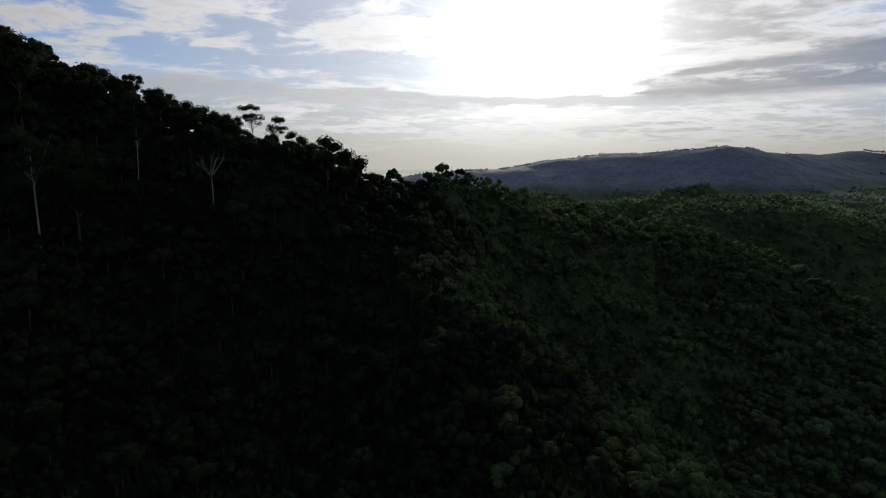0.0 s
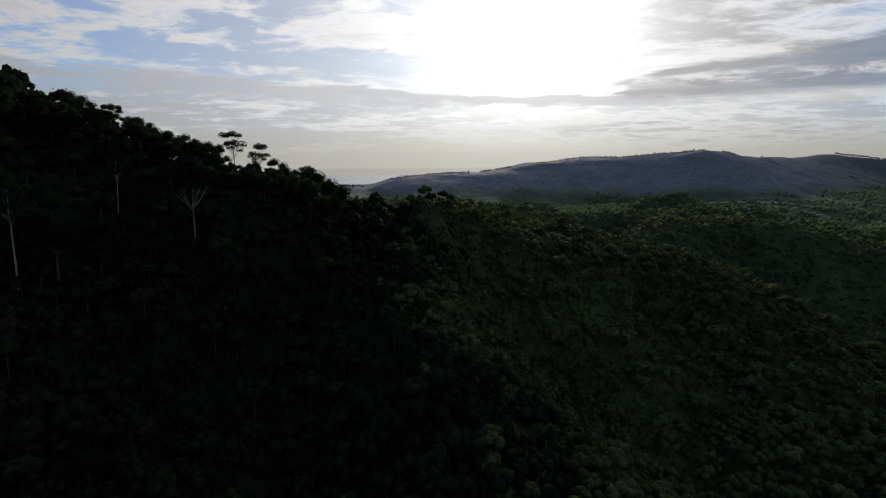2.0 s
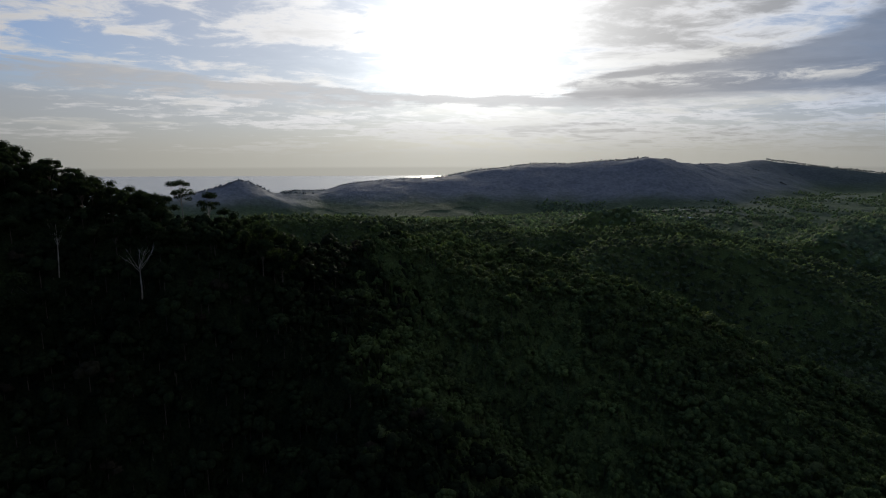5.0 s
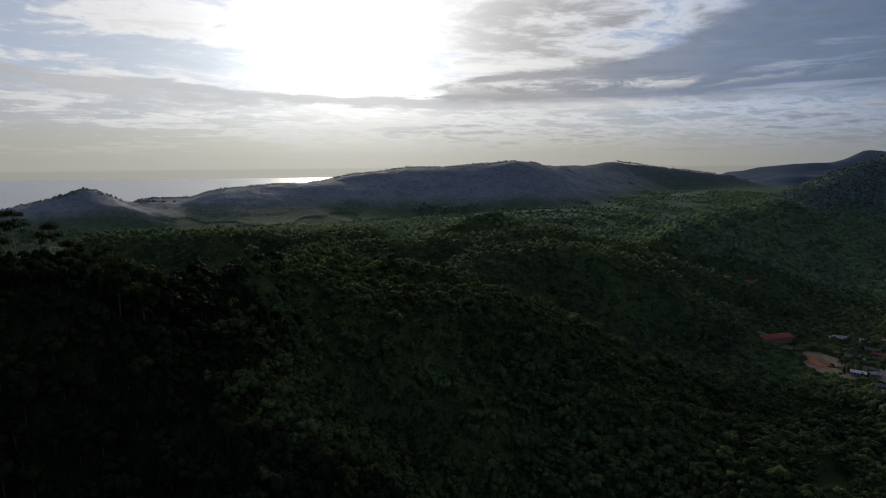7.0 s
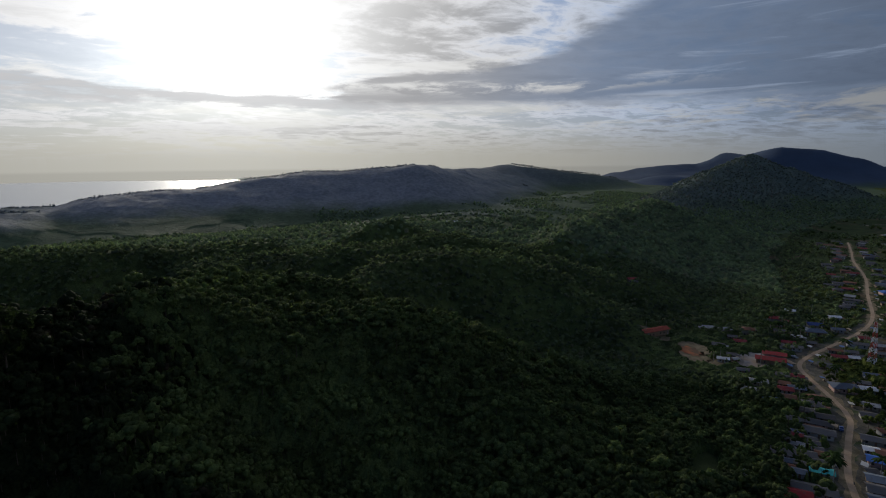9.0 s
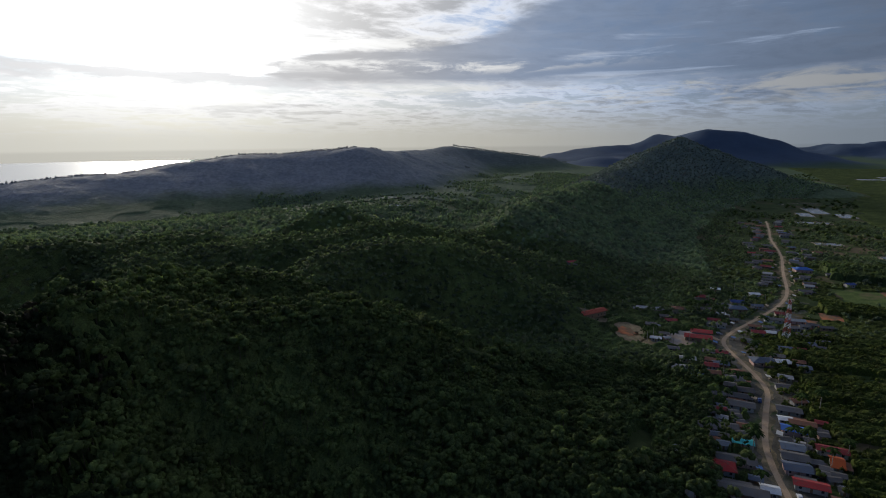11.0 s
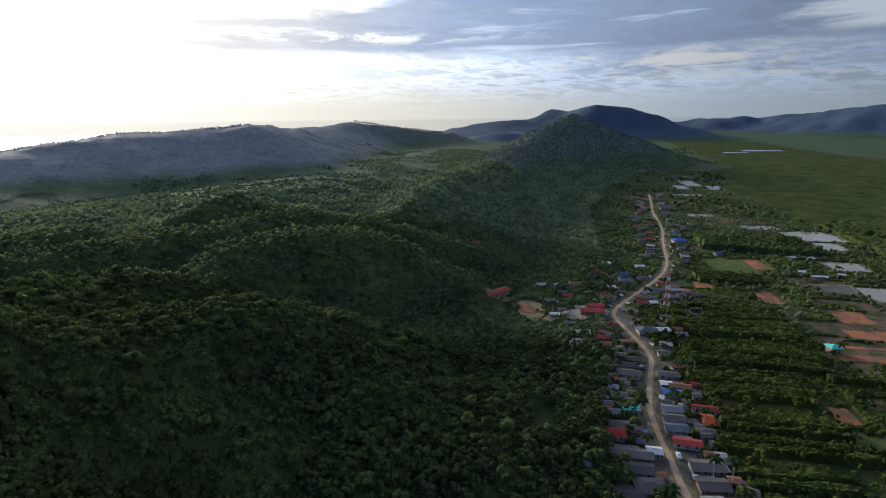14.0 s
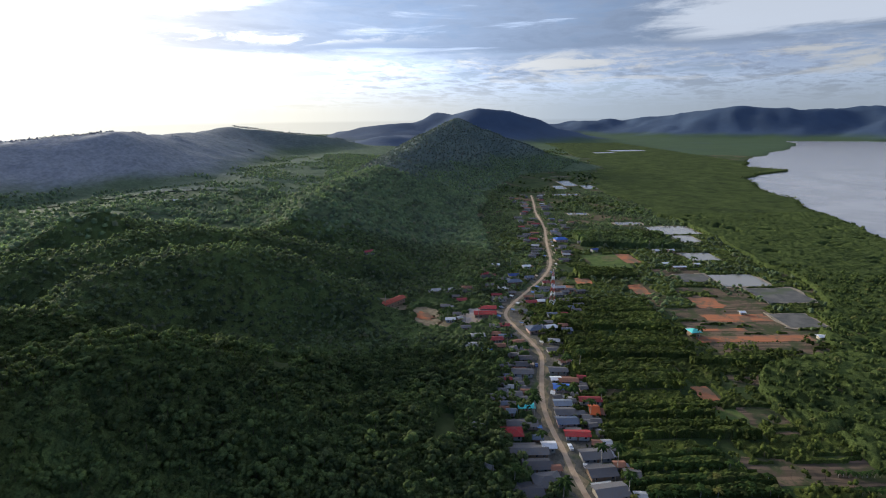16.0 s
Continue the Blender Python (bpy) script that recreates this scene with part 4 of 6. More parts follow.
# woods on the middle hills
MIDDLE = [bush_tree(41 + i, h, r, q, 0.8, 12, 2, False) for i, (h, r, q) in enumerate([(7.0, 3.0, 0.95), (8.0, 3.4, 0.9), (6.5, 2.6, 1.15), (8.5, 3.1, 1.15)])]
BACK = [bush_tree(51 + i, h, r, q, 1.1, 10, 1, False) for i, (h, r, q) in enumerate([(7, 3.5, 0.95), (8, 4.0, 0.9), (6.4, 3.1, 1.1)])]
for name, r0, r1, dr, da, cell, step, leaf, label in (("middle_woods", 318, 610, 2.8, 0.36, 5.4, 4.6, M_HAZED_MID, "mixed woods and old rubber groves on low hills"),
                                                      ("back_woods", 600, 1020, 4.6, 0.32, 8.5, 7.8, M_HAZED_BACK, "rubber woods on the hills behind, leaf colour paled for haze")):
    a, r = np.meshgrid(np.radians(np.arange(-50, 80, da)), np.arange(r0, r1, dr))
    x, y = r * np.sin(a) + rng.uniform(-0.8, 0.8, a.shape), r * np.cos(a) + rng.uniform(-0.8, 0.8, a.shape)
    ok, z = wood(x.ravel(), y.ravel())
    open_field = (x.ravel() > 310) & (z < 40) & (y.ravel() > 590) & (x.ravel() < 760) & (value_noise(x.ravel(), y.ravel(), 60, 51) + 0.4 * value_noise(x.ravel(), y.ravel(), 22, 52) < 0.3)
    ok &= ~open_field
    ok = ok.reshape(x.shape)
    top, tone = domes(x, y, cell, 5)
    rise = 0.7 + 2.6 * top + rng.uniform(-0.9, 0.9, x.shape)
    # The sheet gets a darker leaf than its trees, painting shade between crowns.
    canopy(name, x, y, rise, ok, tone, M_LEAF_SLOPE if r0 < 600 else M_HAZED_MID, label, "forest")
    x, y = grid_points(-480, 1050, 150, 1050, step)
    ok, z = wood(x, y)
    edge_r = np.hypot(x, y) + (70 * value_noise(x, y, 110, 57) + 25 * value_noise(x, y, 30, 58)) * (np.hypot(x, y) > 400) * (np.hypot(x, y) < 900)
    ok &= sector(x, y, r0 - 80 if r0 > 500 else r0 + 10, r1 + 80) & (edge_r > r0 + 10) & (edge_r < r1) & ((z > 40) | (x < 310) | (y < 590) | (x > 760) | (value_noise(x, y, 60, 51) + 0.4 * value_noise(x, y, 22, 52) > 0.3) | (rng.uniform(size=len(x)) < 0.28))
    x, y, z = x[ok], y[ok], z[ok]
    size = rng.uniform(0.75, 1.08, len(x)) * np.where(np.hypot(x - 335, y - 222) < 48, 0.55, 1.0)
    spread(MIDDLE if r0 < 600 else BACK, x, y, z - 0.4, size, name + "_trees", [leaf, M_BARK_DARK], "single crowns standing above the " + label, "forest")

# woods of the far hills
a, r = np.meshgrid(np.radians(np.arange(-48, 72, 0.26)), np.arange(1010, 1900, 7.0))
x, y = r * np.sin(a) + rng.uniform(-1.2, 1.2, a.shape), r * np.cos(a) + rng.uniform(-1.2, 1.2, a.shape)
z = land(x, y)
top, tone = domes(x, y, 13.0, 15)
canopy("far_forest", x, y, 0.8 + 0.9 * top, (z > 24 + 10 * value_noise(x, y, 60, 71)), np.clip(tone, 0, 0.89), M_HAZED_FAR, "forest over the far hills, blue-grey haze painted into its leaf colour", "forest", True)
FAR = [bush_tree(61 + i, h, r, q, 1.3, 8, 1, False) for i, (h, r, q) in enumerate([(6.0, 3.6, 0.9), (7.5, 3.4, 1.1), (5.0, 3.8, 0.8), (9.0, 2.8, 1.3)])]
x, y = grid_points(-700, 2000, 500, 2000, 5.0)
ok, z = wood(x, y)
ok &= sector(x, y, 1000, 2300, -48, 75) & (z > 40)
far_x, far_y = x / np.hypot(x, y), y / np.hypot(x, y)
ok &= (land(x + 26 * far_x, y + 26 * far_y) < z - 1.0) & (land(x - 70 * far_x, y - 70 * far_y) < z - 7.0)
x, y, z = x[ok], y[ok], z[ok]
spread(FAR, x, y, z - 0.4, rng.uniform(0.35, 0.8, len(x)) * np.where(rng.uniform(size=len(x)) < 0.06, 1.2, 1.0), "far_woods", [M_HAZED_FAR, M_BARK_DARK], "ragged woods along the crests of the far hills", "forest", None, True)


# groves in the valley, and the woods of the conical hill
x, y = grid_points(150, 1750, 500, 1350, 8.5)
ok, z = wood(x, y)
turn_, reach_ = np.degrees(np.arctan2(x, y)), np.hypot(x, y)
clump_ = value_noise(x, y, 70, 81) + 0.6 * value_noise(x, y, 24, 82)
valley = ok & (reach_ > 900) & (reach_ < 1750) & (turn_ > 10) & (z < 42) & (clump_ > 0.12)
cone = ok & (reach_ > 985) & (reach_ < 1800) & (turn_ > 46) & (z > 8) & (plain_uv(x, y)[1] < 1500)
upper = cone & (z + 22 * value_noise(x, y, 80, 83) + rng.uniform(-6, 6, len(x)) > 44) & (turn_ > 49 + 3 * value_noise(x, y, 60, 84))
for name, pick, leaf, label in (("valley_groves", (valley | cone) & ~upper, M_HAZED_BACK, "dark groves and hedgerows on the valley floor"), ("cone_hill_woods", upper, M_HAZED_CONE, "mixed dark woods on the conical hill")):
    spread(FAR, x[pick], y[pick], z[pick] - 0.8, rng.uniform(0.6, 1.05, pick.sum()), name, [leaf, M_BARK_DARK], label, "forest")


def palm_shape(seed, height, reach, fronds=11):
    r = np.random.default_rng(seed)
    s = Shape()
    top = np.array([r.uniform(-0.6, 0.6), r.uniform(-0.6, 0.6), height])
    s.join(*tube((0, 0, -0.5), top, 0.2, 0.13, 5), 1)
    for i in range(fronds):
        a = math.tau * i / fronds + r.uniform(-0.2, 0.2)
        d, up = np.array([math.cos(a), math.sin(a), 0]), r.uniform(0.1, 0.9)
        w = np.array([-d[1], d[0], 0])
        pts = []
        for k in range(5):
            t = k / 4
            c = top + d * reach * t + np.array([0, 0, reach * (up * t - (0.65 + 0.35 * up) * t * t)])
            h = reach * (0.05, 0.19, 0.21, 0.15, 0.02)[k]
            pts += [c - w * h - np.array([0, 0, h * 0.5]), c, c + w * h - np.array([0, 0, h * 0.5])]
        s.join(pts, [(3 * k + j, 3 * k + j + 1, 3 * k + j + 4, 3 * k + j + 3) for k in range(4) for j in (0, 1)], 0)
    return s.done()


PALMS = [palm_shape(201 + i, h, q, 8) for i, (h, q) in enumerate([(4.5, 3.6), (5.5, 3.8), (3.8, 3.4)])]

# rows of planted trees and scattered bushes on the plain
ROWS_T = [bush_tree(81 + i, h, r, q, 0.5, 24, 2) for i, (h, r, q) in enumerate([(6.5, 1.9, 0.95), (7.2, 2.1, 0.85), (6.0, 1.7, 1.1)])]
px, py = [], []


def plant(u0, u1, v, gap):
    for u in np.arange(u0 + 2 * rng.uniform(), u1, gap):
        if rng.uniform() > 0.04:
            qx, qy = plain_xy(u + rng.uniform(-0.5, 0.5), v + rng.uniform(-0.4, 0.4) + 2.5 * math.sin(u * 0.04))
            px.append(qx); py.append(qy)


for a, b, c, d in PLANTINGS:
    for i, v in enumerate(np.arange(c, d, 3.0)):
        if d > -78 or i % 5 in (0, 1, 3):
            plant(a, b - 10 * rng.uniform(), v, 3.6)
for i, (a, b, c, d) in enumerate(PLANTINGS):
    v, u = np.meshgrid(np.arange(c - 2, d + 2, 1.0), np.arange(a - 2, b + 2, 1.3))
    x, y = plain_xy(u, v + 2.5 * np.sin(u * 0.04))
    ragged = 3.0 * value_noise(x, y, 7, 61 + i)
    ok = (u > a + ragged) & (u < b - 6 + 2 * ragged) & (v > c + 0.4 * ragged) & (v < d - 0.3 * ragged)
    ok &= ((clear_of_homes(x.ravel(), y.ravel(), 1.0)) & (off_line(x.ravel(), y.ravel(), ROAD_LINE) > 9)).reshape(x.shape)
    row = np.abs(np.sin((v - c) * math.pi / 3.0))
    band = (v - c + 1.5 * value_noise(x, y, 11, 68)) % (7.5 if d < -35 else 15.0)
    lane = np.where(band > 5.2, 0.85, 0.0) if d < -35 else np.where(band > 13.4, 0.6, 0.0)
    top, tone = domes(x, y, 3.2, 70 + i)
    high = 5.4 if d > -78 else 3.8
    canopy("plantation", x, y, high * 0.55 + 0.5 * row + high * 0.34 * top + 0.4 * value_noise(x, y, 2.2, 63) + 0.8 * value_noise(x, y, 16, 64) + rng.uniform(-0.35, 0.35, x.shape) - lane * high, ok, tone, M_LEAF_RUBBER, "dense block of young rubber trees in rows", "plantation")
# hedges and short rows across the tilled plots
for v in np.arange(-172, 46, 5.5):
    if rng.uniform() < 0.5:
        a = rng.uniform(96, 150)
        plant(a, a + rng.uniform(15, 60), v, 2.6)
x, y = np.array(px), np.array(py)
ok = clear_of_homes(x, y) & (off_line(x, y, ROAD_LINE) > 8) & ~in_rects(*plain_uv(x, y), RED_PLOTS + PONDS + DRAINED, 1)
x, y = x[ok], y[ok]
palmy = plain_uv(x, y)[1] < -84
spread(PALMS, x[palmy], y[palmy], land(x[palmy], y[palmy]), rng.uniform(0.5, 0.75, palmy.sum()), "palm_rows", [M_LEAF_PALM, M_BARK], "young oil palms planted in long rows", "plantation")
x, y = x[~palmy], y[~palmy]
spread(ROWS_T, x, y, land(x, y) - np.where(plain_uv(x, y)[1] > -76, 0.4, 1.5), rng.uniform(0.66, 0.92, len(x)) * np.where(plain_uv(x, y)[0] > 98, 0.7, 1.0), "plantation_rows", [M_LEAF_RUBBER, M_BARK_DARK], "young rubber and fruit trees planted in long rows", "plantation")

v, u = np.meshgrid(np.arange(-185, 420, 1.9), np.arange(-6, 280, 1.9))
x, y = plain_xy(u + rng.uniform(-0.4, 0.4, u.shape), v + rng.uniform(-0.4, 0.4, u.shape))
h = land(x, y)
ok = (h > -0.5) & (h < 4) & (u < wet_edge(v) + 16) & ~in_rects(u, v, PONDS + DRAINED + RED_PLOTS + MEADOWS, 1.5) & ~in_rects(u, v, PLANTINGS, 0.5) & ~in_clearing(x, y)
ok &= ~in_rects(u, v, BROWN_PLOTS) | (value_noise(u, v * 4, 30, 47) + 0.5 * value_noise(u, v * 3, 9, 48) > np.where(v < 0, 0.45, 0.35))
ok &= ((off_line(x.ravel(), y.ravel(), ROAD_LINE) > 8) & clear_of_homes(x.ravel(), y.ravel(), 0.5)).reshape(x.shape)
ok &= value_noise(x, y, 24, 72) + 0.6 * value_noise(x, y, 8, 73) > -0.35
top, tone = domes(x, y, 3.1, 74)
canopy("scrub", x, y, 0.3 + 1.7 * top + rng.uniform(-0.3, 0.3, x.shape), ok, tone, M_LEAF_RUBBER, "low green scrub and young trees between the plots", "scrub")
x, y = grid_points(120, 1100, -190, 560, 5.2)
u, v = plain_uv(x, y)
ok = (u > -14) & (land(x, y) > -0.5) & (land(x, y) < 4) & (off_line(x, y, ROAD_LINE) > 7) & clear_of_homes(x, y) & ~in_clearing(x, y)
ok &= ~in_rects(u, v, PONDS + DRAINED + RED_PLOTS, 2) & (~in_rects(u, v, MEADOWS) | (rng.uniform(size=len(x)) < 0.08)) & ~in_rects(u, v, PLANTINGS, 1) & (~in_rects(u, v, BROWN_PLOTS) | (value_noise(u, v * 3, 26, 47) > 0.45))
edge = wet_edge(v)
mang = ok & (u > edge + 14 * value_noise(x, y, 40, 41))
near_mang = mang & (np.hypot(x, y) < 640)
rest = ok & ~mang & (value_noise(x, y, 38, 43) + rng.uniform(-0.8, 0.8, len(x)) > np.where(u < 40, -1.2, np.where(v < 12, 0.35, -0.1)))
for name, pick, kinds in (("village_trees", rest & (np.hypot(x, y) < 430), NEAR[:4] + ROWS_T), ("plain_trees", rest & (np.hypot(x, y) >= 430) & (rng.uniform(size=len(x)) < 0.7), SHRUBS)):
    spread(kinds, x[pick], y[pick], land(x[pick], y[pick]) - (1.7 if name == "village_trees" else 0.6), rng.uniform(0.7, 1.2, pick.sum()) * (1.0 if name == "village_trees" else 1.5), name, [M_LEAF_RUBBER if name == "village_trees" else M_HAZED_MID, M_BARK_DARK], "garden trees and scrub among houses and plots", "trees")
MANG = [bush_tree(91 + i, h, r, q, 0.7, 15, 3) for i, (h, r, q) in enumerate([(5.5, 2.4, 0.8), (6.5, 2.8, 0.75), (4.6, 2.2, 0.9)])]
spread(MANG, x[near_mang], y[near_mang], land(x[near_mang], y[near_mang]) + 0.5, rng.uniform(0.6, 1.0, near_mang.sum()), "mangrove_trees", [M_LEAF_MANGROVE, M_BARK_DARK], "bright green mangrove trees along the bay", "mangrove")


for name, u0, u1, v0, v1, step, cell in (("mangrove", 96, 520, -230, 520, 2.0, 4.2), ("far_mangrove", 100, 900, 516, 2700, 5.5, 9.0)):
    v, u = np.meshgrid(np.arange(v0, v1, step), np.arange(u0, u1, step))
    x, y = plain_xy(u + rng.uniform(-0.3, 0.3, u.shape) * step, v + rng.uniform(-0.3, 0.3, u.shape) * step)
    ok = (u > wet_edge(v) + 14 * value_noise(x, y, 40, 41)) & (land(x, y) > -0.5) & ~in_rects(u, v, PONDS + DRAINED, 5) & (land(x, y) < 4)
    top, tone = domes(x, y, cell, 9)
    gap = value_noise(x, y, 9.0, 65) + 0.7 * value_noise(x, y, 33, 66) < (-0.85 if step < 4 else -2.0)
    canopy(name, x, y, (2.6 if step < 4 else 1.2) + (2.2 if step < 4 else 0.9) * top + rng.uniform(-0.6, 0.6, x.shape) * (1.0 if step < 4 else 0.5), ok & ~gap, np.clip(tone * 0.75 + rng.uniform(0, 0.22, x.shape), 0, 1), M_LEAF_MANGROVE, "wide green mangrove forest between the plain and the bay", "mangrove", True)
x, y = grid_points(560, 2600, -160, 900, 16.0)
u, v = plain_uv(x, y)
edge = wet_edge(v)
ok = (np.hypot(x, y) > 900) & (u < edge) & (land(x, y) > -0.8) & (land(x, y) < 3) & (value_noise(x, y, 50, 45) + rng.uniform(-0.6, 0.6, len(x)) > 0.1) & ~in_rects(u, v, PONDS, 6) & (off_line(x, y, ROAD_LINE) > 14)
FARM = [bush_tree(101 + i, h, r, q, 1.8, 4, 1, False) for i, (h, r, q) in enumerate([(5.5, 4.2, 0.7), (6.2, 4.8, 0.65)])]
spread(FARM, x[ok], y[ok], land(x[ok], y[ok]) - 0.6, rng.uniform(0.7, 1.2, ok.sum()), "far_plain_trees", [M_LEAF_MANGROVE, M_BARK_DARK], "scattered trees on the far plain and mangrove", "mangrove")

# tall dark grove beyond the meadow
v, u = np.meshgrid(np.arange(292, 392, 2.0), np.arange(84, 216, 2.0))
x, y = plain_xy(u + rng.uniform(-0.5, 0.5, u.shape), v + rng.uniform(-0.5, 0.5, u.shape))
ragged = 7 * value_noise(x, y, 18, 91)
ok = (u > 94 + ragged) & (u < 206 + ragged) & (v > 330 - 0.22 * (u - 94) + 0.6 * ragged) & (v < 380 + ragged) & ~in_rects(u, v, PONDS, 3)
top, tone = domes(x, y, 5.0, 92)
canopy("grove", x, y, 4.5 + 3.5 * top + rng.uniform(-0.6, 0.6, x.shape), ok, np.clip(tone * 0.7, 0, 0.89), M_LEAF_SLOPE, "tall dark grove between the ponds and the road", "trees")
pick = ok & (rng.uniform(size=x.shape) < 0.16)
spread(MIDDLE, x[pick], y[pick], land(x[pick], y[pick]) + 0.8, rng.uniform(0.8, 1.15, pick.sum()), "grove_trees", [M_LEAF_SLOPE, M_BARK_DARK], "single crowns standing above the dark grove", "trees")

# uneven trees along the water's edge of the bay
v, u = np.meshgrid(np.arange(-60, 2500, 9.0), np.arange(180, 900, 7.0))
x, y = plain_xy(u + rng.uniform(-3, 3, u.shape), v + rng.uniform(-4, 4, u.shape))
ok = (land(x, y) > -0.6) & (land(x, y) < 3) & (land(*plain_xy(u + 10, v)) < -1.2)
spread(MANG, x[ok], y[ok], land(x[ok], y[ok]) - 1.4, rng.uniform(0.6, 1.25, ok.sum()), "shore_trees", [M_LEAF_MANGROVE, M_BARK_DARK], "uneven mangrove trees along the water's edge", "mangrove")

# ---- village ----
ROOFS = {
    "red": roofing("roof_red", (0.231, 0.0248, 0.0275)), "school_red": roofing("roof_brick_red", (0.198, 0.0413, 0.0275), worn=0.2), "maroon": roofing("roof_maroon", (0.143, 0.0193, 0.0248)),
    "teal": roofing("roof_teal", (0.045, 0.315, 0.315), worn=0.2), "cyan": roofing("roof_turquoise", (0.075, 0.39, 0.375), worn=0.15), "blue": roofing("roof_blue", (0.0303, 0.088, 0.275), worn=0.2),
    "navy": roofing("roof_navy", (0.022, 0.044, 0.143), worn=0.2), "blue_grey": roofing("roof_blue_grey", (0.066, 0.084, 0.12), worn=0.4), "pale_blue": roofing("roof_pale_blue", (0.105, 0.128, 0.165), worn=0.4),
    "grey": roofing("roof_grey_sheet", (0.078, 0.078, 0.084)), "dark_grey": roofing("roof_dark_sheet", (0.058, 0.058, 0.064)), "silver": roofing("roof_zinc", (0.21, 0.215, 0.225), worn=0.5),
    "white": roofing("roof_white_sheet", (0.43, 0.44, 0.46), worn=0.35), "rust": roofing("roof_rusty", (0.143, 0.066, 0.044)), "orange": roofing("roof_orange", (0.341, 0.0715, 0.022), worn=0.15),
}
WALLS = [plain("wall_cream", (0.28, 0.25, 0.20)), plain("wall_grey_block", (0.24, 0.23, 0.22)), plain("wall_white", (0.38, 0.37, 0.35)), plain("wall_timber", (0.22, 0.15, 0.10)), plain("wall_pink", (0.38, 0.25, 0.22))]
M_GLASS = material("dark_glass", 0.1, 0.5)[0]
M_GLASS.node_tree.nodes["Principled BSDF"].inputs["Base Color"].default_value = (0.03, 0.035, 0.04, 1)
M_DOOR = plain("door_wood", (0.20, 0.12, 0.07))
M_STEEL_R, M_STEEL_W = plain("tower_red", (0.42, 0.09, 0.06), 0.5), plain("tower_white", (0.72, 0.72, 0.72), 0.5)
M_POST = plain("grey_concrete", (0.36, 0.35, 0.33))
WORDS = {"red": "red", "school_red": "brick-red", "maroon": "maroon", "teal": "teal", "cyan": "turquoise", "blue": "blue", "navy": "dark blue", "blue_grey": "blue-grey", "pale_blue": "pale blue",
         "grey": "weathered grey", "dark_grey": "dark grey", "silver": "bare zinc", "white": "white", "rust": "rusty brown", "orange": "bright orange"}


def box(bm, x0, x1, y0, y1, z0, z1):
    v = [bm.verts.new(p) for p in ((x0, y0, z0), (x1, y0, z0), (x1, y1, z0), (x0, y1, z0), (x0, y0, z1), (x1, y0, z1), (x1, y1, z1), (x0, y1, z1))]
    for q in ((3, 2, 1, 0), (4, 5, 6, 7), (0, 1, 5, 4), (1, 2, 6, 5), (2, 3, 7, 6), (3, 0, 4, 7)):
        bm.faces.new([v[i] for i in q])


def slab(bm, pts, thick):
    """A thick sloping sheet over the given corners."""
    lo = [bm.verts.new((p[0], p[1], p[2] - thick)) for p in pts]
    hi = [bm.verts.new(p) for p in pts]
    bm.faces.new(hi)
    bm.faces.new(lo[::-1])
    n = len(pts)
    for i in range(n):
        j = (i + 1) % n
        bm.faces.new((lo[i], lo[j], hi[j], hi[i]))


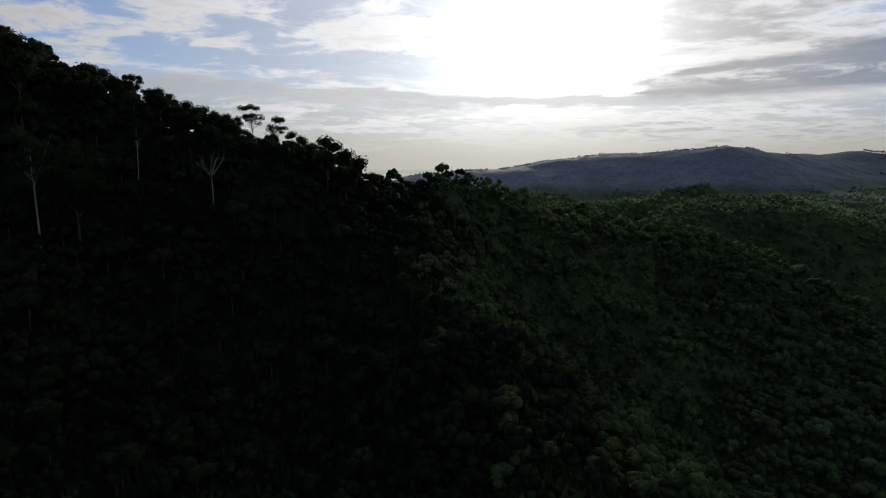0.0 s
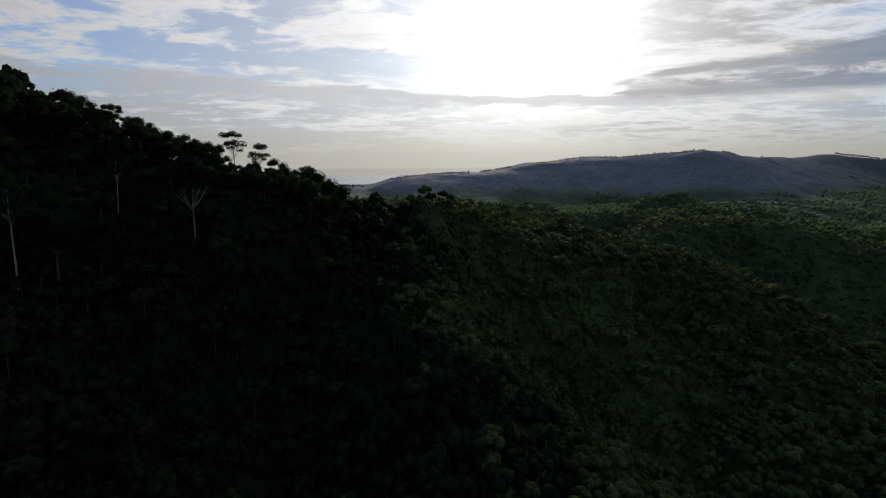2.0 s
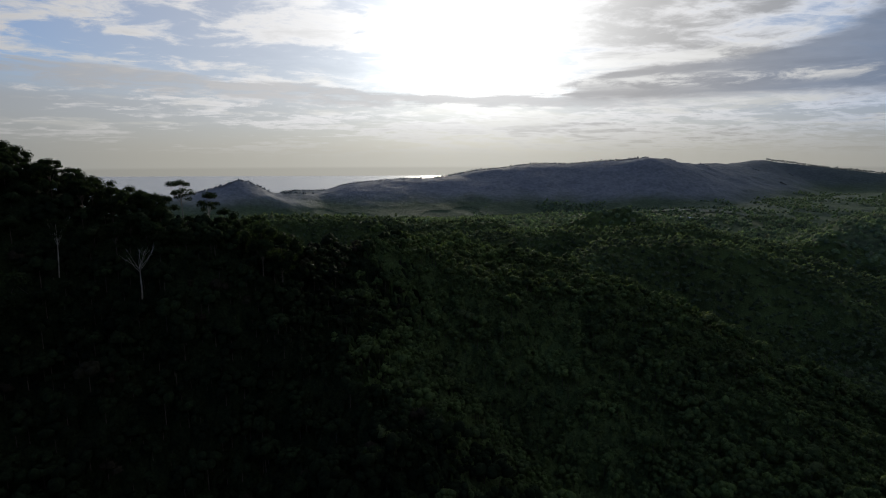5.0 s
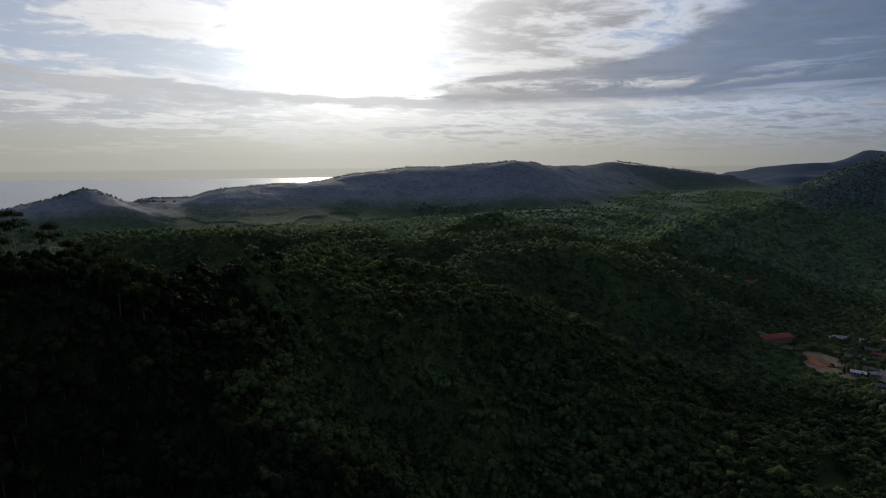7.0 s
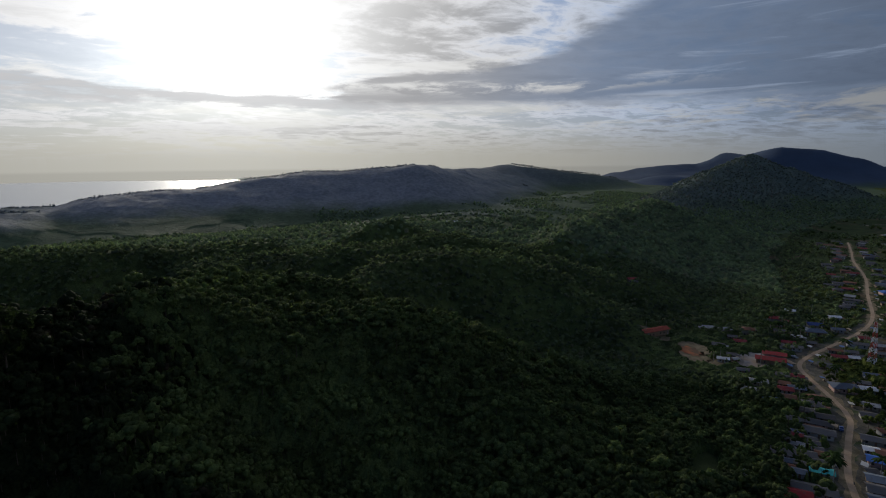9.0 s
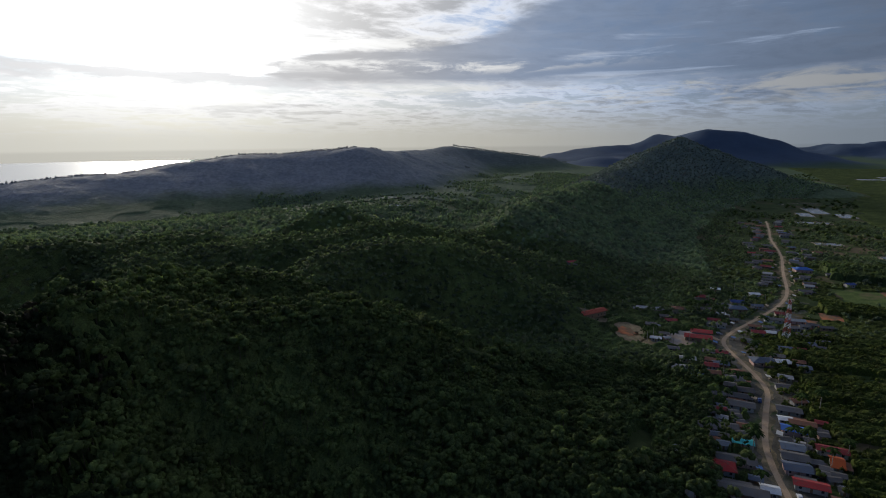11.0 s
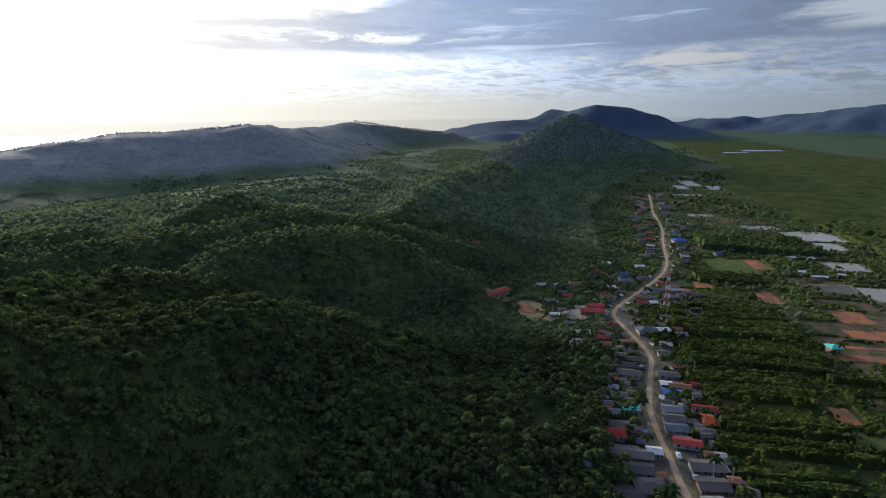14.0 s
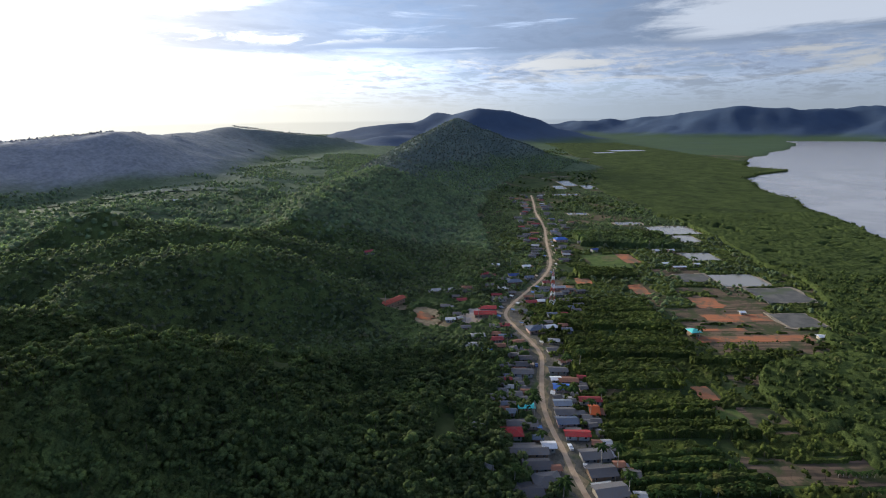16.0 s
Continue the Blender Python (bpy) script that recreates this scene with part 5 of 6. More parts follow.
def house(x, y, length, width, eaves, roof, turn, kind, wall, floor_z=0.0):
    """A village house: walls, roof with eaves, door and windows."""
    h = new("house")
    a, b = length / 2, width / 2
    rise = {"gable": 0.27, "hip": 0.32, "spire": 1.1}[kind] * width * (0.8 if length >= width else 1.0) / 1.0 * 0.7
    ox, oy = 0.8, 1.0
    along = length >= width
    bm = bmesh.new()
    wa, wb = a - 0.1, b - 0.1
    base = [(-wa, -wb), (wa, -wb), (wa, wb), (-wa, wb)]
    lo = [bm.verts.new((p[0], p[1], -0.3)) for p in base]
    hi = [bm.verts.new((p[0], p[1], eaves)) for p in base]
    for i in range(4):
        j = (i + 1) % 4
        bm.faces.new((lo[i], lo[j], hi[j], hi[i]))
    bm.faces.new(lo[::-1])
    if kind == "gable":
        g0, g1 = bm.verts.new((-wa, 0, eaves + rise * 0.97)), bm.verts.new((wa, 0, eaves + rise * 0.97))
        bm.faces.new((hi[3], hi[0], g0)); bm.faces.new((hi[1], hi[2], g1))
        bm.faces.new((hi[0], hi[1], g1, g0)); bm.faces.new((hi[2], hi[3], g0, g1))
    else:
        bm.faces.new(hi)
    part("wall", bm, wall, h)
    bm = bmesh.new()
    drop = rise * oy / b
    if kind == "gable":
        for s in (-1, 1):
            pts = [(-a - ox, 0, eaves + rise + 0.12), (-a - ox, s * (b + oy), eaves - drop + 0.12), (a + ox, s * (b + oy), eaves - drop + 0.12), (a + ox, 0, eaves + rise + 0.12)]
            slab(bm, pts if s < 0 else pts[::-1], 0.12)
    else:
        k = max(a - b, 0.0) if kind == "hip" else 0.05
        z0, z1 = eaves - drop + 0.1, eaves + rise + 0.12
        c = [(-a - ox, -b - oy, z0), (a + ox, -b - oy, z0), (a + ox, b + oy, z0), (-a - ox, b + oy, z0)]
        r0, r1 = (-k, 0, z1), (k, 0, z1)
        if k > 0.3:
            slab(bm, [c[0], c[1], r1, r0], 0.12); slab(bm, [c[2], c[3], r0, r1], 0.12)
        else:
            slab(bm, [c[0], c[1], r0], 0.12); slab(bm, [c[2], c[3], r0], 0.12)
        slab(bm, [c[1], c[2], r1], 0.12); slab(bm, [c[3], c[0], r0], 0.12)
    part("roof", bm, ROOFS[roof], h, WORDS[roof] + " sheet roof")
    bm = bmesh.new()
    box(bm, -0.45, 0.45, -b + 0.02, -b + 0.14, 0, 2.0)
    part("door", bm, M_DOOR, h)
    n = max(2, int(length / 3.2))
    for i in range(n):
        for s in (-1, 1):
            wx = -a + length * (i + 0.5) / n
            if s < 0 and abs(wx) < 1.2:
                continue
            bm = bmesh.new()
            yy = s * (b - 0.08)
            box(bm, wx - 0.5, wx + 0.5, yy - 0.05, yy + 0.05, 1.0, min(2.1, eaves - 0.3))
            part("window", bm, M_GLASS, h)
    # a lean-to of older sheets against the back or the end wall
    pick = int(abs(x * 13 + y * 7)) % 6
    if pick < 4 and kind != "spire" and length < 24:
        bm = bmesh.new()
        deep, hi_z = 2.2 + 0.5 * pick, eaves - drop - 0.12
        if pick % 2:
            slab(bm, [(-a * 0.9, b + 0.3, hi_z), (a * 0.5, b + 0.3, hi_z), (a * 0.5, b + 0.3 + deep, hi_z - 0.45), (-a * 0.9, b + 0.3 + deep, hi_z - 0.45)], 0.08)
            posts = [(-a * 0.85, b + 0.1 + deep), (a * 0.45, b + 0.1 + deep)]
        else:
            slab(bm, [(a + 0.3, -b * 0.9, hi_z), (a + 0.3 + deep, -b * 0.9, hi_z - 0.4), (a + 0.3 + deep, b * 0.7, hi_z - 0.4), (a + 0.3, b * 0.7, hi_z)], 0.08)
            posts = [(a + 0.1 + deep, -b * 0.85), (a + 0.1 + deep, b * 0.65)]
        part("lean_to_roof", bm, ROOFS[("rust", "grey", "silver", "dark_grey")[(pick + int(abs(y))) % 4]], h, "patched sheet lean-to roof")
        for qx, qy in posts:
            bm = bmesh.new()
            box(bm, qx - 0.07, qx + 0.07, qy - 0.07, qy + 0.07, -0.3, hi_z - 0.5)
            part("lean_to_post", bm, M_POST, h)
    # open porch on two posts
    if length > 8:
        for s in (-1, 1):
            bm = bmesh.new()
            box(bm, s * a * 0.8 - 0.08, s * a * 0.8 + 0.08, -b - oy + 0.1, -b - oy + 0.26, -0.3, eaves - drop)
            part("post", bm, M_POST, h)
    h.matrix_world = pose(x, y, floor_z, 0, 0, -58 + turn)
    size = "long" if length > 13 else "small" if length < 7 else "low"
    return tagged(h, size + " village house with a " + WORDS[roof] + " sheet roof among trees", "house", "village houses")


for i, (hx, hy, a, b, e, roof, turn, kind) in enumerate(HOMES):
    house(hx, hy, a, b, e, roof, turn, kind, WALLS[(i * 7) % 5], float(land(np.array([hx]), np.array([hy]))[0]))


def ribbon(name, line, width, z, mat, label, category, wobble=0.0):
    """A strip along a line, with a thickness, laid over the land."""
    r = np.random.default_rng(len(line))
    d = np.gradient(line, axis=0)
    d /= np.linalg.norm(d, axis=1)[:, None]
    nrm = np.column_stack([d[:, 1], -d[:, 0]])
    wl, wr = (width / 2 + wobble * r.uniform(-1, 1, len(line)) for _ in range(2))
    a, b = line - nrm * wl[:, None], line + nrm * wr[:, None]
    za, zb = np.maximum(land(a[:, 0], a[:, 1]), 0) + z, np.maximum(land(b[:, 0], b[:, 1]), 0) + z
    verts = [(*p, q) for p, q in zip(a, za)] + [(*p, q) for p, q in zip(b, zb)] + [(*p, q - 0.6) for p, q in zip(a, za)] + [(*p, q - 0.6) for p, q in zip(b, zb)]
    n = len(line)
    faces = []
    for i in range(n - 1):
        faces += [(i, i + 1, n + i + 1, n + i)[::-1], (i, i + 1, 2 * n + i + 1, 2 * n + i), (n + i, n + i + 1, 3 * n + i + 1, 3 * n + i)[::-1]]
    me = mesh_from(name, verts, faces, [mat])
    return tagged(new(name, me), label, category, kind="structure")


ribbon("village_ground", ROAD_LINE[(ROAD_LINE[:, 0] > 170) & (ROAD_LINE[:, 0] < 520)], 34.0, 0.06, M_YARD, "trodden grey earth, weeds and concrete round the houses", "ground", 5.0)
ribbon("verge", ROAD_LINE, 5.6, 0.10, M_DIRT, "dusty bare verge along the village road", "verge", 2.3)
ribbon("road", ROAD_LINE, 2.75, 0.16, M_ROAD, "pale sandy village road winding between houses", "road", 0.12)
ribbon("lane", LANE_LINE, 3.2, 0.13, M_ROAD, "pale sandy lane to the school yard", "lane", 0.3)


def plot(name, rect, z, mat, label, category, seed):
    r = random.Random(seed)
    a, b, c, d = rect
    pts = []
    for (u0, v0), (u1, v1) in (((a, c), (b, c)), ((b, c), (b, d)), ((b, d), (a, d)), ((a, d), (a, c))):
        for k in range(5):
            t = k / 5
            w = 0.0 if category == "pond" else min(3.4, 0.09 * min(b - a, d - c))
            pts.append(plain_xy(u0 + (u1 - u0) * t + r.uniform(-w, w), v0 + (v1 - v0) * t + r.uniform(-w, w)))
    return flat_patch(name, pts, z, mat, label, category)


for i, q in enumerate(BROWN_PLOTS):
    plot("field", q, 0.08 + 0.006 * i, M_BROWN, "bare brown plot with weeds on the plain", "field", i)
for i, q in enumerate(MEADOWS):
    plot("meadow", q, 0.16 + 0.006 * i, M_MEADOW, "bright green grass field on the plain", "meadow", 40 + i)
for i, q in enumerate(RED_PLOTS):
    plot("field", q, 0.19 + 0.006 * i, M_RED, "freshly dug plot of red earth", "field", 50 + i)
for i, q in enumerate(PONDS):
    a, b, c, d = q
    plot("pond_bank", (a - 2.5, b + 2.5, c - 2.5, d + 2.5), 0.30 + 0.006 * i, M_BANK, "pale earth bank round a shrimp pond", "bank", 90 + i)
    plot("pond", q, 0.45 + 0.006 * i, M_POND, "square shrimp pond of still grey water", "pond", 120 + i)


for i, q in enumerate(DRAINED):
    a, b, c, d = q
    plot("pond_bank", (a - 2.0, b + 2.0, c - 2.0, d + 2.0), 0.62 + 0.006 * i, M_BANK, "pale earth bank round a drained pond", "bank", 160 + i)
    plot("drained_pond", q, 0.72 + 0.006 * i, M_MUD, "drained shrimp pond of wet grey mud", "pond", 170 + i)


def oval(cx, cy, a, b, turn, n=28, seed=0):
    r = random.Random(seed)
    c, s = math.cos(radians(turn)), math.sin(radians(turn))
    out = []
    for i in range(n):
        q, k = math.tau * i / n, r.uniform(0.72, 1.1)
        dx, dy = a * k * math.cos(q), b * k * math.sin(q)
        out.append((cx + dx * c - dy * s, cy + dx * s + dy * c))
    return out


def yard(cx, cy, a, b, turn, mat, label, category, seed):
    bm = bmesh.new()
    pts = oval(cx, cy, a, b, turn, 28, seed)
    rings = []
    for k in (1.0, 0.66, 0.33):
        xs, ys = np.array([cx + (p[0] - cx) * k for p in pts]), np.array([cy + (p[1] - cy) * k for p in pts])
        rings.append([bm.verts.new((p, q, h + 0.3)) for p, q, h in zip(xs, ys, land(xs, ys))])
    for r0, r1 in zip(rings, rings[1:]):
        for i in range(28):
            j = (i + 1) % 28
            bm.faces.new((r0[i], r0[j], r1[j], r1[i]))
    bm.faces.new(rings[-1])
    me = bpy.data.meshes.new("yard")
    bm.to_mesh(me)
    bm.free()
    me.materials.append(mat)
    return tagged(new(category.replace(" ", "_"), me), label, category, kind="structure")


for i, (cx, cy, a, b, turn) in enumerate(CLEARINGS):
    mat = M_GRASS if i in (0, 1, 2, 6, 7) else M_CONCRETE if i == 4 else M_DIRT
    yard(cx, cy, a + 2, b + 2, turn, mat, "rough grass clearing between the trees" if mat == M_GRASS else "worn concrete market yard by the junction" if i == 4 else "bare sandy yard beside houses", "clearing" if mat == M_GRASS else "yard", i)
yard(338, 230, 12, 7, 60, M_RED, "red earth playing field by the school", "playing field", 31).location.z += 0.06


def mast(x, y, height):
    """A lattice telephone mast in red and white bands."""
    t = new("radio_mast")
    n = 9
    half = lambda k: 2.1 - 1.6 * k / n

    def bar(bm, p, q, r):
        v, f = tube(p, q, r, r, 4)
        vs = [bm.verts.new(c) for c in v]
        for g_ in f:
            bm.faces.new([vs[i] for i in g_])

    for k in range(n):
        z0, z1 = height * k / n, height * (k + 1) / n
        h0, h1 = half(k), half(k + 1)
        c0 = [(sx * h0, sy * h0, z0) for sx, sy in ((-1, -1), (1, -1), (1, 1), (-1, 1))]
        c1 = [(sx * h1, sy * h1, z1) for sx, sy in ((-1, -1), (1, -1), (1, 1), (-1, 1))]
        bm = bmesh.new()
        for i in range(4):
            j = (i + 1) % 4
            bar(bm, c0[i], c1[i], 0.19)
            bar(bm, c0[i], c1[j], 0.09); bar(bm, c0[j], c1[i], 0.09); bar(bm, c1[i], c1[j], 0.09)
        part("mast_section", bm, M_STEEL_W if k % 2 else M_STEEL_R, t)
    for i in range(3):
        bm = bmesh.new()
        q = math.tau * i / 3
        box(bm, 0.8 * math.cos(q) - 0.18, 0.8 * math.cos(q) + 0.18, 0.8 * math.sin(q) - 0.18, 0.8 * math.sin(q) + 0.18, height - 2.6, height - 0.2)
        part("antenna", bm, M_STEEL_W, t)
    bm = bmesh.new()
    bar(bm, (0, 0, height), (0, 0, height + 2.5), 0.05)
    part("spike", bm, M_STEEL_W, t)
    t.matrix_world = pose(x, y, 0)
    return tagged(t, "red and white lattice telephone mast by the road", "mast")


mast(408, 148, 31)

# ---- tall trees on the crest ----


def crest_tree(seed, height, radius, clear, bare=False, airy=False):
    """A tall forest tree: pale trunk with limbs, crown of many leaf clumps."""
    r = np.random.default_rng(seed)
    wood_, crown = Shape(), Shape()
    lean = r.uniform(-0.06, 0.06, 2)
    foot, fork = np.array([0, 0, -3.0]), np.array([lean[0] * height, lean[1] * height, height * clear])
    knee = (foot + fork) / 2 + np.array([*r.uniform(-0.25, 0.25, 2), 0])
    wood_.join(*tube(foot, knee, 0.27, 0.20, 7), 1)
    wood_.join(*tube(knee, fork, 0.20, 0.13, 7), 1)
    limbs = 9 if bare else 7
    for i in range(limbs):
        a = math.tau * i / limbs + r.uniform(-0.4, 0.4)
        out = radius * (r.uniform(0.7, 1.15) if bare else r.uniform(0.45, 0.85))
        tip = fork + np.array([out * math.cos(a), out * math.sin(a), (height - fork[2]) * (r.uniform(0.3, 0.62) if bare else r.uniform(0.35, 0.8))])
        start = fork + (knee - fork) * r.uniform(0, 0.25)
        bend = (start + tip) / 2 + np.array([*r.uniform(-0.3, 0.3, 2), -0.25 * radius * r.uniform(0.2, 0.8)])
        wood_.join(*tube(start, bend, 0.08, 0.05, 5), 1)
        wood_.join(*tube(bend, tip, 0.05, 0.02, 5), 1)
        for _ in range(3 if bare else 1):
            twig = tip + r.normal(size=3) * radius * 0.22
            wood_.join(*tube(bend + (tip - bend) * r.uniform(0.3, 0.9), twig, 0.03, 0.012, 3), 1)
        if not bare:
            blob(crown, bend + (tip - bend) * 0.3, radius * r.uniform(0.24, 0.36), 0.8, 60 if airy else 100, 0.30, r, 1, 0.38 if airy else 0.62, seed * 23 + i, -0.8)
            blob(crown, tip, radius * r.uniform(0.28, 0.46), 0.8 if airy else 0.78, 110 if airy else 190, 0.30, r, 1, 0.42 if airy else 0.64, seed * 20 + i, -0.7)
    if not bare:
        top = fork + np.array([0, 0, (height - fork[2]) * 0.8])
        wood_.join(*tube(fork, top, 0.14, 0.05, 5), 1)
        blob(crown, top, radius * 0.46, 0.85 if airy else 0.8, 120 if airy else 220, 0.30, r, 1, 0.42 if airy else 0.66, seed * 20 + 19, -0.6)
        return wood_.done(), crown.done()
    return wood_.done(), None


def tree_thing(name, shapes, label, group, bark):
    t = new(name)
    for shape, nm, mat in zip(shapes, ("trunk", "crown"), (bark, M_LEAF_SHADE)):
        if shape is not None:
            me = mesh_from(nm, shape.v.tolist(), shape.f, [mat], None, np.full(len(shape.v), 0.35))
            new(nm, me).parent = t
    return tagged(t, label, "tree", group)


KINDS = [tree_thing("rainforest_tree", crest_tree(5 + i, h, r, c, False, i in (2, 4)), lab, "tall trees on the crest", M_BARK if i in (2, 4) else M_BARK_DARK) for i, (h, r, c, lab) in enumerate([
    (24, 5.0, 0.62, "tall rainforest tree with pale bare trunk and open crown"), (20, 5.5, 0.5, "broad dark rainforest tree on the crest"),
    (22, 3.6, 0.68, "slender rainforest tree with small tufted crown"), (17, 5.2, 0.45, "bushy dark rainforest tree on the slope"),
    (26, 4.2, 0.7, "very tall rainforest tree with long white trunk")])]
DEAD = tree_thing("dead_tree", crest_tree(40, 19, 3.6, 0.55, True), "bare white dead tree with spreading branches", "tall trees on the crest", M_BARK)


def soil(x, y):
    return float(land(np.array([float(x)]), np.array([float(y)]))[0])


# x, y, kind, height of its top
CREST = [(-106, 139, 1, 131), (-91, 120, 4, 104), (-90, 162, 0, 124), (-81, 144, 4, 109), (-62, 180, 2, 117.5), (-54, 182, 2, 113.5), (-49, 178, 3, 108.5), (-34.5, 161, 1, 106), (-29, 162, 3, 102.5),
         (-85, 124, 3, 109), (-80, 172, 1, 116), (-86, 170, 3, 118), (-94, 159, 1, 123), (-74, 176, 3, 114.5), (-69, 180, 1, 113), (-42, 168, 3, 106), (-100, 150, 3, 124), (-112, 150, 0, 131), (-38, 178, 2, 106),
         (-120, 165, 3, 133), (-128, 158, 1, 136), (-97, 172, 3, 123), (-70, 152, 0, 107), (-58, 160, 3, 105)]
# the close wall of trees along the crest, a little lower than the tallest
SKYLINE = [(-150, 140), (-128, 136), (-112, 131), (-97, 126), (-86, 122), (-70, 115), (-54, 109), (-42, 105), (-29, 101), (-20, 96), (-8, 90)]
_r = random.Random(17)
for i in range(64):
    cx = -146 + 112 * (i + _r.random()) / 64
    cy = float(np.interp(cx, [-210, -104, -50, -22, 5], [178, 170, 174, 196, 228])) + _r.uniform(-16, 5)
    CREST.append((cx, cy, _r.choice((1, 3, 3, 1, 0)), float(np.interp(cx, [p[0] for p in SKYLINE], [p[1] for p in SKYLINE])) - _r.choice((0.5, 2.0, 3.5, 5.5)) - (5.0 if -66 < cx < -44 else 0.0)))
TALL = [24, 20, 22, 17, 26]
PLACED = set()
for cx, cy, kind, top in CREST:
    g0 = soil(cx, cy)
    k = max(0.45, min(1.5, (top - g0) / TALL[kind]))
    spot = pose(cx, cy, g0, 0, 0, (cx * 37 + cy * 91) % 360)
    tree = KINDS[kind] if kind not in PLACED else copy_thing(KINDS[kind], spot)
    tree.matrix_basis = spot @ Matrix.Diagonal((k, k, k, 1))
    PLACED.add(kind)
DEAD.matrix_basis = pose(-63, 147, soil(-63, 147), 0, 0, 40)

# ---- single trees on the near slope ----


def split(shape, keep):
    """The faces of one material, as a shape of their own."""
    faces = [f for f, m in zip(shape.f, shape.m) if m == keep]
    used = sorted({i for f in faces for i in f})
    where = {v: i for i, v in enumerate(used)}
    out = Shape()
    out.join(shape.v[used], [tuple(where[i] for i in f) for f in faces], keep)
    return out.done()


def slope_tree(shape, label, tone):
    t = new("forest_tree")
    for keep, nm, mat in ((1, "trunk", M_BARK_DARK), (0, "crown", M_LEAF_SHADE)):
        s = split(shape, keep)
        me = mesh_from(nm, s.v.tolist(), s.f, [mat], None, np.full(len(s.v), tone))
        me.polygons.foreach_set("use_smooth", np.ones(len(me.polygons), bool))
        new(nm, me).parent = t
    return tagged(t, label, "tree", "forest trees on the near slope")


SLOPE_KINDS = [slope_tree(s, lab, tone) for s, lab, tone in zip(NEAR, (
    "round-crowned dark green forest tree on the slope", "two-lobed leafy forest tree on the slope", "narrow young forest tree on the slope", "broad three-lobed forest tree on the slope",
    "tall narrow-crowned green forest tree on the slope", "low bushy forest tree on the slope", "large leafy forest tree on the slope"), (0.2, 0.5, 0.8, 0.35, 0.65, 0.1, 0.45))]
seen_kinds = set()
for i, (sx, sy, sz, k) in enumerate(SINGLES):
    kind = (i * 5 + i // 7) % 7
    spot = pose(sx, sy, sz - 0.3, 0, 0, (i * 137) % 360)
    tree = SLOPE_KINDS[kind] if kind not in seen_kinds else copy_thing(SLOPE_KINDS[kind], spot)
    tree.matrix_basis = spot @ Matrix.Diagonal((k, k, k * (0.9 + 0.3 * ((i * 29) % 10) / 10), 1))
    seen_kinds.add(kind)

# ---- coconut palms in the village ----


def coconut(seed, height):
    shape = palm_shape(seed, height, 3.9, 13)
    t = new("coconut_palm")
    for keep, nm, mat in ((1, "trunk", M_BARK), (0, "crown", M_LEAF_PALM)):
        s = split(shape, keep)
        me = mesh_from(nm, s.v.tolist(), s.f, [mat], None, np.full(len(s.v), 0.4))
        new(nm, me).parent = t
    return tagged(t, "slender coconut palm with drooping fronds beside houses", "palm", "coconut palms in the village")


COCOS = [coconut(301, 11), coconut(302, 9), coconut(303, 13)]
_r = random.Random(5)
placed = 0
for i in range(400):
    k = _r.randrange(0, 70)
    bx, by = HOMES[k][0] + _r.uniform(-14, 14), HOMES[k][1] + _r.uniform(-14, 14)
    if placed >= 62 or any(math.hypot(bx - q[0], by - q[1]) < q[2] * 0.62 for q in HOME_SPOTS) or float(off_line(np.array([bx]), np.array([by]), ROAD_LINE)[0]) < 5.5:
        continue
    spot = pose(bx, by, soil(bx, by), 0, 0, _r.uniform(0, 360))
    tree = COCOS[placed] if placed < 3 else copy_thing(COCOS[placed % 3], spot)
    f = _r.uniform(0.75, 1.15)
    tree.matrix_basis = spot @ Matrix.Diagonal((f, f, f, 1))
    placed += 1

# ---- roadside clutter ----
M_PAINT = [plain("car_white", (0.62, 0.62, 0.62), 0.35, 0.5), plain("car_silver", (0.35, 0.36, 0.38), 0.35, 0.5), plain("car_blue", (0.05, 0.09, 0.22), 0.35, 0.5)]
M_TYRE = plain("rubber", (0.02, 0.02, 0.02), 0.9)
M_TARP = [plain("tarp_tan", (0.34, 0.25, 0.16)), plain("tarp_blue", (0.08, 0.16, 0.34)), plain("tarp_white", (0.52, 0.50, 0.47)), plain("tarp_rust", (0.24, 0.12, 0.07))]
M_TIMBER = plain("grey_timber", (0.20, 0.16, 0.12))


def disc(bm, cx, cy, cz, r, w, axis=1, n=12):
    lo, hi = [], []
    for i in range(n):
        q = math.tau * i / n
        p, d = r * math.cos(q), r * math.sin(q)
        lo.append(bm.verts.new((cx + p, cy - w / 2, cz + d)))
        hi.append(bm.verts.new((cx + p, cy + w / 2, cz + d)))
    bm.faces.new(lo); bm.faces.new(hi[::-1])
    for i in range(n):
        bm.faces.new((lo[(i + 1) % n], lo[i], hi[i], hi[(i + 1) % n]))


